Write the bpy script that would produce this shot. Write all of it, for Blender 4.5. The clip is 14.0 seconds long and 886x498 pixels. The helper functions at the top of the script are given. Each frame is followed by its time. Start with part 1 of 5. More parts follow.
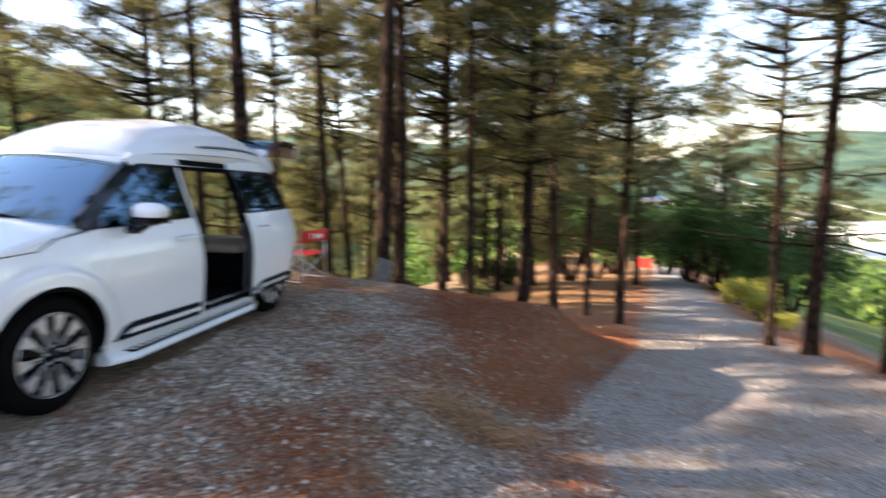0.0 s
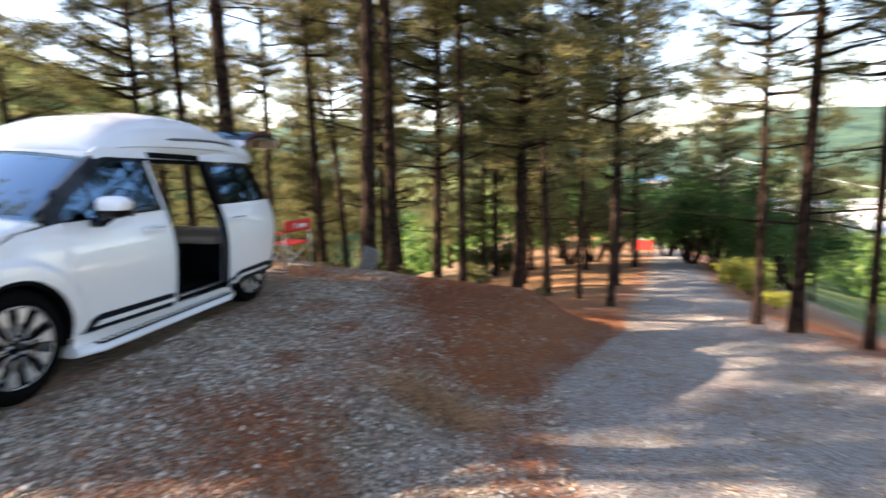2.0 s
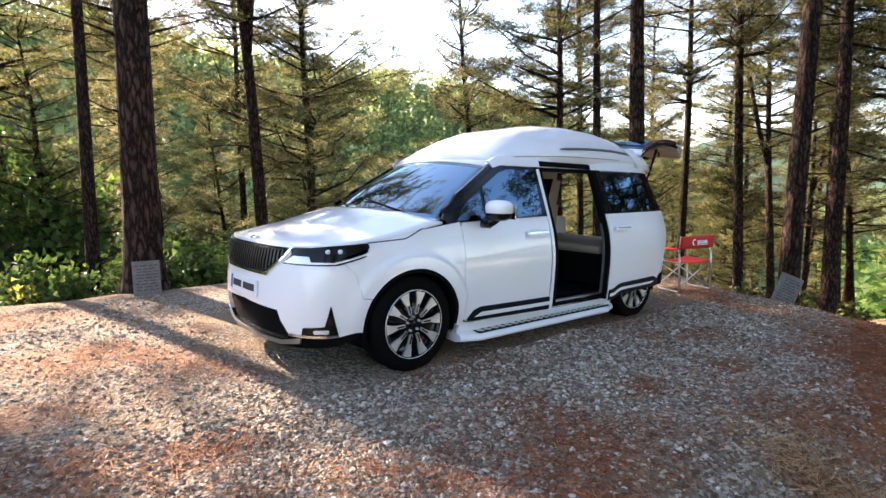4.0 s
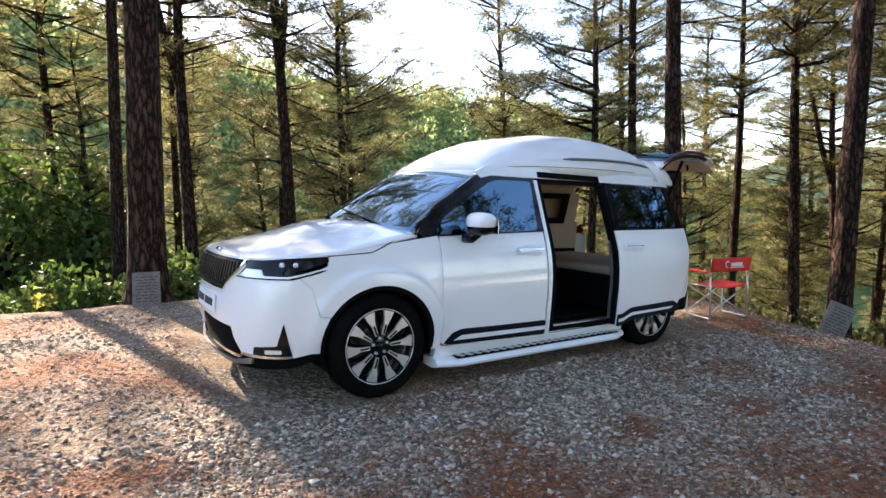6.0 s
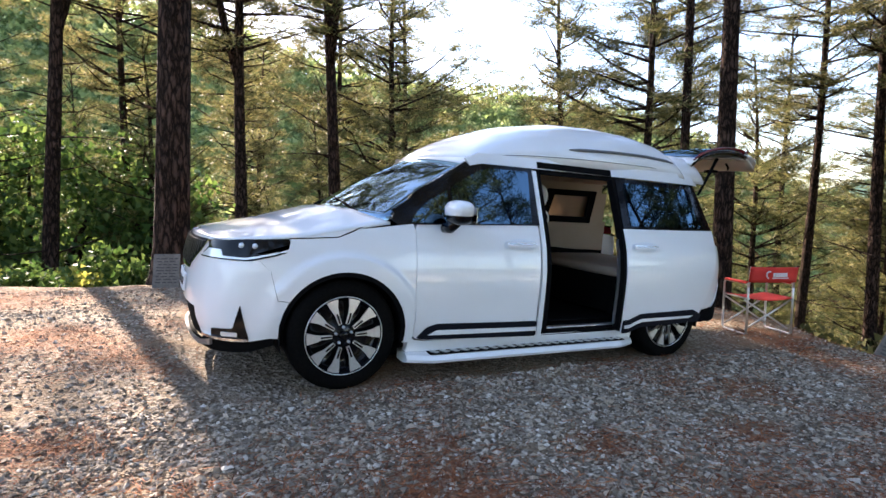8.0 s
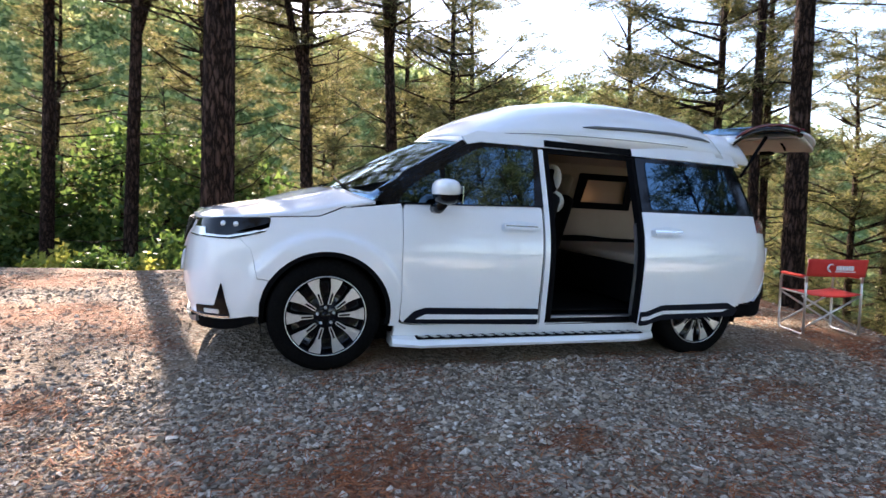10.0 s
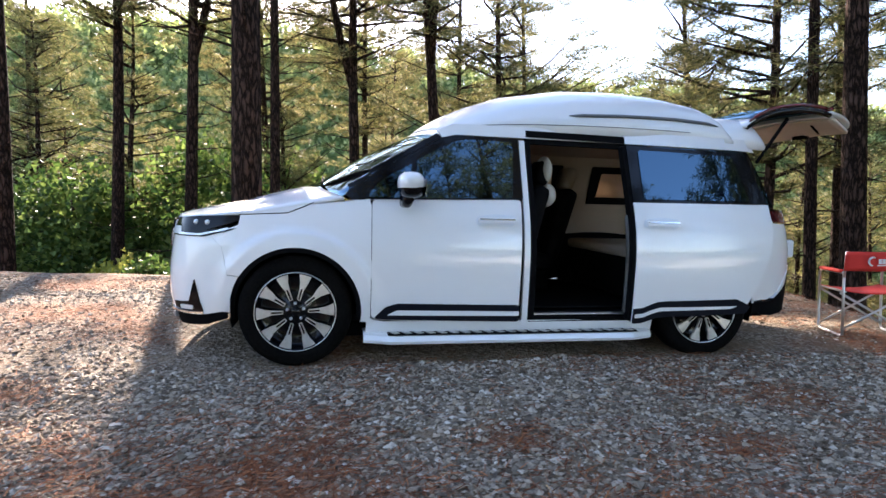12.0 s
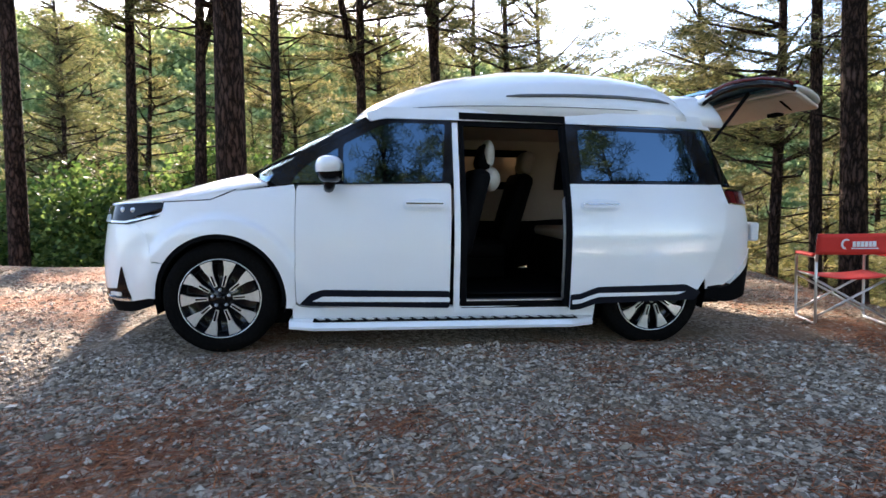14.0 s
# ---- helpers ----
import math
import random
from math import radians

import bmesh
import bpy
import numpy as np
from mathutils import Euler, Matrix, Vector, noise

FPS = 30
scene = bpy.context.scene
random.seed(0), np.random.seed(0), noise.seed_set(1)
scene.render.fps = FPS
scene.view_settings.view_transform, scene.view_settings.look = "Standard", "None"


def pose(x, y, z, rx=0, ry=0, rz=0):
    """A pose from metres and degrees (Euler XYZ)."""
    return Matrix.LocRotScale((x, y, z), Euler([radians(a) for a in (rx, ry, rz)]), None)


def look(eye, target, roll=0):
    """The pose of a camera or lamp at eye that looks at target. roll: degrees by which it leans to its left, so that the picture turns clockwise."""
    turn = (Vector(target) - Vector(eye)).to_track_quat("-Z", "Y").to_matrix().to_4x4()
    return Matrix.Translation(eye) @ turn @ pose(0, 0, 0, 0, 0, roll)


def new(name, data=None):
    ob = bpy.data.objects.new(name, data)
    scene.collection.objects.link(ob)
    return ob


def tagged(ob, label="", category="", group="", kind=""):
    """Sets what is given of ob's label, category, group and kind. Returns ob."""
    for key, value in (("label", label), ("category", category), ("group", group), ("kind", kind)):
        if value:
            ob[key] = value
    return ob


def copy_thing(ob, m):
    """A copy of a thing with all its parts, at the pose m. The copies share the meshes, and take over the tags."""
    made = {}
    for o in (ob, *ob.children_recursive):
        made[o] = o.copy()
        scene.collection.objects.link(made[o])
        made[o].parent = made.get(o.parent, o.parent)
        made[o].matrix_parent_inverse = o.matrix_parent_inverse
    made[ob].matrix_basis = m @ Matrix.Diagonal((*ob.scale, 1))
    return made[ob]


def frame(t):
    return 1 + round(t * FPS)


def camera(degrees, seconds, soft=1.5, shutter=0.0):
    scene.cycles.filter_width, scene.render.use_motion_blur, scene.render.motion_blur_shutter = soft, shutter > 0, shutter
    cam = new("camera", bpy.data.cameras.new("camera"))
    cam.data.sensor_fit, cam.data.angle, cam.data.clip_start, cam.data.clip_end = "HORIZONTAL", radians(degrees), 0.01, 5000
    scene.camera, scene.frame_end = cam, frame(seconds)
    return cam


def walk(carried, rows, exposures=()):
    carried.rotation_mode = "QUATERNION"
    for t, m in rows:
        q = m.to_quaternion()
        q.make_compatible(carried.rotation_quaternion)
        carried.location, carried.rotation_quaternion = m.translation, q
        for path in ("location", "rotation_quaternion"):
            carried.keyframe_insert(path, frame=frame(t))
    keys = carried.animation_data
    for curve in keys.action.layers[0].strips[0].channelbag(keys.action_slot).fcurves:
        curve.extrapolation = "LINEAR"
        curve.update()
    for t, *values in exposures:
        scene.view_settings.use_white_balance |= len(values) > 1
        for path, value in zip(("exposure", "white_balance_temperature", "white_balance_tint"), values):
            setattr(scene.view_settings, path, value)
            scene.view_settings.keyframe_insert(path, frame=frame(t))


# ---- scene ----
cam = camera(75.9, 14.0, shutter=0.6)
METRES, EYE, TILT, LEAN, TURN = 4.48, 1.513, 0.0, 0.0, 9.1
ROWS = [
    (0.0, 0.0, 0.0, 0.0, -0.02, -7.85, 0.16),
    (0.5, 0.0161, 0.0058, 0.0027, -13.82, -9.22, 0.9),
    (1.0, 0.0349, 0.0014, 0.0036, -19.68, -9.07, 1.56),
    (1.5, 0.0545, -0.0022, -0.0005, -12.86, -9.03, 1.5),
    (2.0, 0.0699, -0.0047, -0.0029, 0.29, -9.15, 1.56),
    (2.5, 0.0693, 0.0226, -0.009, 14.47, -7.95, 2.35),
    (3.0, 0.0753, 0.0503, -0.0115, 26.17, -7.32, 2.84),
    (3.5, 0.1018, 0.0714, -0.0169, 37.4, -6.7, 1.24),
    (4.0, 0.1189, 0.0935, -0.02, 41.29, -6.44, 1.62),
    (6.5, 0.1689, 0.2871, -0.0443, 48.34, -4.17, 0.52),
    (7.0, 0.1892, 0.3248, -0.0517, 50.23, -4.23, 0.11),
    (7.5, 0.2084, 0.3565, -0.0543, 52.41, -4.32, -0.49),
    (8.0, 0.2108, 0.3917, -0.0622, 54.13, -4.07, -0.95),
    (10.5, 0.2773, 0.5749, -0.0931, 65.63, -4.39, -0.5),
    (11.0, 0.2959, 0.6159, -0.0982, 68.48, -4.18, 0.17),
    (11.5, 0.309, 0.6472, -0.1012, 69.66, -4.06, 0.89),
    (12.0, 0.3086, 0.6837, -0.1093, 70.22, -3.56, 0.49),
    (12.5, 0.3177, 0.7269, -0.1137, 71.88, -3.06, 1.25),
    (13.0, 0.3362, 0.7669, -0.1201, 72.92, -3.85, 1.08),
    (13.5, 0.3422, 0.8044, -0.1263, 72.35, -3.62, 1.66),
    (14.0, 0.3447, 0.8472, -0.1306, 74.02, -3.84, 1.37),
]
walk(cam, [(t, pose(3.87, -2.961, EYE, TILT, LEAN, TURN) @ pose(METRES * x, METRES * y, METRES * z, 90 + pitch, roll, yaw)) for t, x, y, z, yaw, pitch, roll in ROWS],
     exposures=[(0.0, 2.62, 6800, 20), (1.0, 2.74, 7050, 20), (2.0, 2.68, 6850, 20), (4.0, 2.74, 6700, 20), (6.5, 2.62, 6500, 18), (10.5, 2.68, 6250, 20), (14.0, 2.76, 6250, 18)])

# ---- world, sun and exposure ----
SUN_FROM = Vector((-1.0, -0.19, 0.0)).normalized()
SUN_UP = 26.0
world = bpy.data.worlds.new("sky")
scene.world = world
world.use_nodes = True
wn = world.node_tree.nodes
sky = wn.new("ShaderNodeTexSky")
sky.sky_type = "NISHITA"
sky.sun_disc = False
sky.sun_elevation = radians(SUN_UP)
sky.sun_rotation = math.atan2(SUN_FROM.x, SUN_FROM.y)
sky.dust_density = 0.8
sky.air_density = 1.0
world.node_tree.links.new(sky.outputs[0], wn["Background"].inputs[0])
wn["Background"].inputs[1].default_value = 0.098
sun_data = bpy.data.lights.new("sun", "SUN")
sun_data.energy = 5.0
sun_data.angle = radians(0.6)
sun_data.color = (1.0, 0.86, 0.68)
sun_lamp = new("sun", sun_data)
sun_lamp.matrix_world = look(SUN_FROM * 50 * math.cos(radians(SUN_UP)) + Vector((0, 0, 50 * math.sin(radians(SUN_UP)))), (0, 0, 0))


# ---- materials ----
def material(name, base, rough=0.6, metal=0.0, spec=0.5):
    m = bpy.data.materials.new(name)
    m.use_nodes = True
    b = m.node_tree.nodes["Principled BSDF"]
    b.inputs["Base Color"].default_value = (*base, 1)
    b.inputs["Roughness"].default_value = rough
    b.inputs["Metallic"].default_value = metal
    b.inputs["Specular IOR Level"].default_value = spec
    return m, m.node_tree.nodes, m.node_tree.links, b


def ramp(n, stops):
    r = n.new("ShaderNodeValToRGB")
    e = r.color_ramp.elements
    while len(e) < len(stops):
        e.new(0.5)
    for el, (p, c) in zip(e, stops):
        el.position, el.color = p, (*c, 1)
    return r


def noise_tex(n, l, vec, scale, detail=4.0, rough=0.55):
    t = n.new("ShaderNodeTexNoise")
    t.inputs["Scale"].default_value = scale
    t.inputs["Detail"].default_value = detail
    t.inputs["Roughness"].default_value = rough
    if vec is not None:
        l.new(vec, t.inputs["Vector"])
    return t


def place_of(n):
    return n.new("ShaderNodeNewGeometry").outputs["Position"]


def mix_col(n, l, fac, a, b):
    m = n.new("ShaderNodeMix")
    m.data_type = "RGBA"
    for sock, v in ((m.inputs[0], fac), (m.inputs[6], a), (m.inputs[7], b)):
        if isinstance(v, (int, float)):
            sock.default_value = v
        elif isinstance(v, tuple):
            sock.default_value = (*v, 1)
        else:
            l.new(v, sock)
    return m.outputs[2]


def mathn(n, l, op, a, b=0.0, clamp=False):
    m = n.new("ShaderNodeMath")
    m.operation, m.use_clamp = op, clamp
    for sock, v in ((m.inputs[0], a), (m.inputs[1], b)):
        if isinstance(v, (int, float)):
            sock.default_value = v
        else:
            l.new(v, sock)
    return m.outputs[0]


def add_bump(n, l, b, height, strength=0.4, dist=0.02):
    bp = n.new("ShaderNodeBump")
    bp.inputs["Strength"].default_value = strength
    bp.inputs["Distance"].default_value = dist
    l.new(height, bp.inputs["Height"])
    l.new(bp.outputs[0], b.inputs["Normal"])


def grained(name, c1, c2, scale=30.0, rough=0.7, bump=0.3, dist=0.01, metal=0.0, spec=0.4, coarse=3.0):
    m, n, l, b = material(name, c1, rough, metal, spec)
    p = n.new("ShaderNodeTexCoord").outputs["Object"]
    fine = noise_tex(n, l, p, scale)
    big = noise_tex(n, l, p, coarse, 3)
    f = mathn(n, l, "ADD", mathn(n, l, "MULTIPLY", fine.outputs[0], 0.6), mathn(n, l, "MULTIPLY", big.outputs[0], 0.4))
    r = ramp(n, [(0.35, c1), (0.65, c2)])
    l.new(f, r.inputs[0])
    l.new(r.outputs[0], b.inputs["Base Color"])
    add_bump(n, l, b, fine.outputs[0], bump, dist)
    return m


def make_ground_material():
    m, n, l, b = material("ground_cover", (0.2, 0.18, 0.15), 0.95, 0, 0.15)
    pos = place_of(n)
    sep = n.new("ShaderNodeSeparateXYZ")
    l.new(pos, sep.inputs[0])
    att_n = n.new("ShaderNodeAttribute")
    att_n.attribute_name = "needles"
    att_g = n.new("ShaderNodeAttribute")
    att_g.attribute_name = "green"
    att_r = n.new("ShaderNodeAttribute")
    att_r.attribute_name = "gravel"
    # crushed stone
    vor = n.new("ShaderNodeTexVoronoi")
    vor.inputs["Scale"].default_value = 46
    l.new(pos, vor.inputs["Vector"])
    stone = ramp(n, [(0.0, (0.03, 0.024, 0.017)), (0.5, (0.18, 0.152, 0.118)), (1.0, (0.56, 0.495, 0.405))])
    sepc = n.new("ShaderNodeSeparateColor")
    l.new(vor.outputs["Color"], sepc.inputs[0])
    l.new(sepc.outputs[0], stone.inputs[0])
    fine = noise_tex(n, l, pos, 60, 5, 0.6)
    soil = ramp(n, [(0.3, (0.11, 0.076, 0.047)), (0.7, (0.36, 0.262, 0.168))])
    l.new(fine.outputs[0], soil.inputs[0])
    mid = noise_tex(n, l, pos, 2.2, 5, 0.6)
    cover = mathn(n, l, "MULTIPLY", mathn(n, l, "SUBTRACT", mid.outputs[0], 0.36), 6.0, True)
    gravel = mix_col(n, l, mathn(n, l, "MULTIPLY", cover, 0.6), soil.outputs[0], stone.outputs[0])
    # the road's finer grey grit
    grit = ramp(n, [(0.32, (0.07, 0.064, 0.057)), (0.5, (0.26, 0.244, 0.222)), (0.68, (0.54, 0.51, 0.47))])
    l.new(fine.outputs[0], grit.inputs[0])
    gravel = mix_col(n, l, mathn(n, l, "MULTIPLY", att_r.outputs["Fac"], mathn(n, l, "ADD", cover, 0.35, True)), gravel, grit.outputs[0])
    # pine needles
    stretch = n.new("ShaderNodeMapping")
    stretch.inputs["Scale"].default_value = (1, 3.5, 1)
    stretch.inputs["Rotation"].default_value = (0, 0, 0.6)
    l.new(pos, stretch.inputs[0])
    nn = noise_tex(n, l, stretch.outputs[0], 45, 6, 0.7)
    needle = ramp(n, [(0.3, (0.085, 0.032, 0.014)), (0.5, (0.25, 0.093, 0.038)), (0.72, (0.46, 0.195, 0.08))])
    l.new(nn.outputs[0], needle.inputs[0])
    ragged = mathn(n, l, "MULTIPLY", mathn(n, l, "SUBTRACT", noise_tex(n, l, pos, 9, 5, 0.7).outputs[0], 0.5), 4.0)
    nf = mathn(n, l, "ADD", att_n.outputs["Fac"], mathn(n, l, "MULTIPLY", ragged, mathn(n, l, "MULTIPLY", att_n.outputs["Fac"], 1.0)), True)
    dirt = mix_col(n, l, nf, gravel, needle.outputs[0])
    # undergrowth and grass
    gn = noise_tex(n, l, pos, 0.9, 6, 0.65)
    grass = ramp(n, [(0.3, (0.035, 0.055, 0.015)), (0.55, (0.10, 0.13, 0.03)), (0.75, (0.20, 0.22, 0.07))])
    l.new(gn.outputs[0], grass.inputs[0])
    near = mix_col(n, l, att_g.outputs["Fac"], dirt, grass.outputs[0])
    # valley fields, and the wooded hills beyond with distance haze mixed into their green
    att_f = n.new("ShaderNodeAttribute")
    att_f.attribute_name = "field"
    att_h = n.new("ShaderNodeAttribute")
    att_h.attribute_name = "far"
    plots = n.new("ShaderNodeTexVoronoi")
    plots.distance = "CHEBYCHEV"
    plots.inputs["Scale"].default_value = 0.022
    l.new(pos, plots.inputs["Vector"])
    sep_p = n.new("ShaderNodeSeparateColor")
    l.new(plots.outputs["Color"], sep_p.inputs[0])
    crop = ramp(n, [(0.0, (0.05, 0.085, 0.025)), (0.35, (0.10, 0.115, 0.04)), (0.6, (0.15, 0.135, 0.075)), (0.8, (0.21, 0.20, 0.16)), (1.0, (0.065, 0.105, 0.035))])
    l.new(sep_p.outputs[0], crop.inputs[0])
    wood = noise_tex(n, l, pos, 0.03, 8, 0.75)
    hazy_hill = ramp(n, [(0.40, (0.016, 0.040, 0.032)), (0.60, (0.055, 0.098, 0.062))])
    l.new(wood.outputs[0], hazy_hill.inputs[0])
    near = mix_col(n, l, att_f.outputs["Fac"], near, crop.outputs[0])
    l.new(mix_col(n, l, att_h.outputs["Fac"], near, hazy_hill.outputs[0]), b.inputs["Base Color"])
    hh = mathn(n, l, "ADD", vor.outputs["Distance"], fine.outputs[0])
    add_bump(n, l, b, hh, 0.6, 0.03)
    return m


MAT_GROUND = make_ground_material()


def make_bark(name, dark, light):
    m, n, l, b = material(name, dark, 0.95, 0, 0.1)
    tc = n.new("ShaderNodeTexCoord").outputs["Object"]
    mp = n.new("ShaderNodeMapping")
    mp.inputs["Scale"].default_value = (1, 1, 0.28)
    l.new(tc, mp.inputs[0])
    v = n.new("ShaderNodeTexVoronoi")
    v.feature = "DISTANCE_TO_EDGE"
    v.inputs["Scale"].default_value = 17
    nz = noise_tex(n, l, mp.outputs[0], 14, 5, 0.65)
    warp = n.new("ShaderNodeMix")
    warp.data_type = "VECTOR"
    warp.inputs[0].default_value = 0.12
    l.new(mp.outputs[0], warp.inputs[4])
    l.new(nz.outputs["Color"], warp.inputs[5])
    l.new(warp.outputs[1], v.inputs["Vector"])
    plates = mathn(n, l, "MULTIPLY", v.outputs["Distance"], 3.5, True)
    r = ramp(n, [(0.05, tuple(c * 0.35 for c in dark)), (0.35, dark), (0.95, light)])
    l.new(mathn(n, l, "MULTIPLY", plates, mathn(n, l, "ADD", nz.outputs[0], 0.45)), r.inputs[0])
    info = n.new("ShaderNodeObjectInfo")
    tint = mix_col(n, l, mathn(n, l, "MULTIPLY", info.outputs["Random"], 0.35), r.outputs[0], tuple(c * 0.5 for c in dark))
    l.new(tint, b.inputs["Base Color"])
    add_bump(n, l, b, plates, 0.9, 0.035)
    return m


MAT_BARK = make_bark("pine_bark", (0.032, 0.020, 0.014), (0.095, 0.058, 0.042))


def make_leaf(name, dark, mid, light, thin=0.45, rough=0.55, vary=1.0):
    m, n, l, b = material(name, mid, rough, 0, 0.25)
    g = n.new("ShaderNodeNewGeometry")
    r = ramp(n, [(0.0, dark), (0.5, mid), (1.0, light)])
    l.new(g.outputs["Random Per Island"], r.inputs[0])
    info = n.new("ShaderNodeObjectInfo")
    tone = mix_col(n, l, mathn(n, l, "MULTIPLY", info.outputs["Random"], 0.4 * vary), r.outputs[0], tuple(c * k for c, k in zip(mid, (0.42, 0.70, 0.62))))
    l.new(tone, b.inputs["Base Color"])
    tr = n.new("ShaderNodeBsdfTranslucent")
    l.new(tone, tr.inputs[0])
    mx = n.new("ShaderNodeMixShader")
    mx.inputs[0].default_value = thin
    l.new(b.outputs[0], mx.inputs[1])
    l.new(tr.outputs[0], mx.inputs[2])
    l.new(mx.outputs[0], n["Material Output"].inputs[0])
    return m


MAT_NEEDLES = make_leaf("pine_needles", (0.030, 0.040, 0.014), (0.125, 0.122, 0.042), (0.36, 0.30, 0.125), 0.52)
MAT_LEAVES = make_leaf("broad_leaves", (0.085, 0.12, 0.04), (0.25, 0.295, 0.10), (0.50, 0.52, 0.21), 0.6)
MAT_BUSH = make_leaf("undergrowth_leaves", (0.03, 0.065, 0.015), (0.085, 0.14, 0.03), (0.22, 0.29, 0.07), 0.45)
MAT_HEDGE = make_leaf("hedge_leaves", (0.02, 0.05, 0.012), (0.05, 0.11, 0.025), (0.12, 0.2, 0.05), 0.35)


# ---- mesh helpers ----
def mesh_from(name, verts, faces, mat=None, smooth=False):
    me = bpy.data.meshes.new(name)
    me.from_pydata([tuple(v) for v in verts], [], [tuple(f) for f in faces])
    me.update()
    if mat:
        me.materials.append(mat)
    if smooth:
        me.polygons.foreach_set("use_smooth", [True] * len(me.polygons))
    return me


def part(name, bm, mat, parent, label="", smooth=False):
    me = bpy.data.meshes.new(name)
    if smooth:
        for f in bm.faces:
            f.smooth = True
    bm.to_mesh(me)
    bm.free()
    me.materials.append(mat)
    ob = new(name, me)
    ob.parent = parent
    return tagged(ob, label)


def mpart(name, verts, faces, mat, parent, label="", smooth=False):
    ob = new(name, mesh_from(name, verts, faces, mat, smooth))
    ob.parent = parent
    return tagged(ob, label)


def bm_box(size, at=(0, 0, 0), bevel=0.0, rot=None, bm=None):
    bm = bm or bmesh.new()
    m = Matrix.Translation(at) @ (rot or Matrix.Identity(4)) @ Matrix.Diagonal((*size, 1))
    r = bmesh.ops.create_cube(bm, size=1.0, matrix=m)
    if bevel:
        es = list({e for v in r["verts"] for e in v.link_edges})
        bmesh.ops.bevel(bm, geom=es, offset=bevel, segments=2, affect="EDGES", profile=0.5)
    return bm


def bm_tube(points, radii, sides=8, bm=None, cap=True):
    """A tube through points."""
    bm = bm or bmesh.new()
    pts = [Vector(p) for p in points]
    if isinstance(radii, (int, float)):
        radii = [radii] * len(pts)
    rings = []
    ref = None
    for i, p in enumerate(pts):
        d = (pts[min(i + 1, len(pts) - 1)] - pts[max(i - 1, 0)]).normalized()
        if ref is None:
            ref = Vector((1, 0, 0)) if abs(d.x) < 0.8 else Vector((0, 1, 0))
        a = d.cross(ref).normalized()
        c = d.cross(a)
        ref = a.cross(d)
        rings.append([bm.verts.new(p + radii[i] * (math.cos(k * 2 * math.pi / sides) * a + math.sin(k * 2 * math.pi / sides) * c)) for k in range(sides)])
    for r0, r1 in zip(rings, rings[1:]):
        for k in range(sides):
            f = bm.faces.new((r0[k], r0[(k + 1) % sides], r1[(k + 1) % sides], r1[k]))
            f.smooth = True
    if cap:
        bm.faces.new(rings[0][::-1])
        bm.faces.new(rings[-1])
    return bm


def smooth01(a, b, v):
    t = np.clip((v - a) / (b - a), 0, 1)
    return t * t * (3 - 2 * t)


def soft(v, k=1.0):
    return np.logaddexp(0, np.asarray(v, float) / k) * k


# ---- ground ----
def road_height(y):
    return 0.06 - 0.145 * (soft(y + 2.96, 0.5) - soft(y - 70, 6)) + 0.02 * soft(-(y + 2.96), 0.5)


def road_mid(y):
    return np.interp(y, [-30, -6, -2, 0.5, 2, 3.7, 6.75, 12, 17.5, 30, 60], [3.0, 4.4, 5.2, 5.8, 6.1, 6.4, 6.8, 7.75, 8.9, 11.4, 18.0])


def road_half(y):
    return np.interp(y, [-30, -2, 0.5, 2, 3.7, 6.75, 15, 60], [2.6, 2.4, 2.25, 2.0, 1.78, 1.17, 0.95, 1.2])


def pad_height(x, y):
    return 0.07 - 0.045 * np.clip(x, -6, 6) - 0.035 * y


def lumps(x, y):
    return 0.035 * np.sin(1.3 * x + 0.7 * y) * np.sin(0.9 * y - 0.4 * x) + 0.015 * np.sin(3.1 * x - 1.7 * y + 1) * np.sin(2.7 * y + 2)


def crest(y):
    return np.interp(y, [-6, -2, 1, 2, 4, 5, 6.2, 7.5], [2.6, 2.6, 2.7, 3.1, 3.8, 4.0, 4.6, 5.2])


def pad_back(x):
    return np.interp(x, [-5, 0, 1, 2, 3, 4, 4.6, 5.2], [6.6, 5.7, 5.25, 5.05, 4.6, 4.25, 4.2, 4.5])


def ground_height(x, y):
    x, y = np.asarray(x, float), np.asarray(y, float)
    road = road_height(y)
    pad = pad_height(x, y)
    woods = road - 0.02 - 0.07 * np.clip(5 - x, 0, 8) - 0.09 * np.minimum(soft(-2 - x, 2), 10)
    foot = road_mid(y) - road_half(y)
    t = smooth01(0, 1, (x - crest(y)) / np.maximum(foot - crest(y), 0.4)) ** 1.5
    z = pad * (1 - t) + road * t
    tb = smooth01(0, 2.3, y - pad_back(x))
    back = woods * (1 - smooth01(0, 1, (x - (foot - 1.2)) / 1.2)) + road * smooth01(0, 1, (x - (foot - 1.2)) / 1.2)
    z = z * (1 - tb) + back * tb
    # fall on the far side of the pad, then the wooded hill across the hollow
    left = soft(-3.3 - x, 0.25)
    z = z - 0.42 * left + 0.40 * soft(-26 - x, 5)
    z = z + 0.56 * soft(-55 - x, 8) * (1 - smooth01(150, 340, y)) - 0.40 * soft(-170 - x, 15)
    # the slope below the road, down to the valley floor
    right = soft(x - (road_mid(y) + road_half(y) + 0.35), 0.3)
    z = z - 0.33 * right + 0.13 * soft(right - 14, 3)
    z = -40 + soft(z + 40, 2.0) + 0.3 * np.sin(x * 0.05) * np.sin(y * 0.043)
    r = np.hypot(x, y)
    z = z + smooth01(560, 1250, r) * (94 + 24 * np.sin(np.arctan2(y, x) * 7 + 1) + 12 * np.sin(np.arctan2(y, x) * 17))
    near = np.exp(-(r / 30) ** 2)
    return z + lumps(x, y) * near


def gz(x, y):
    return float(ground_height(x, y))


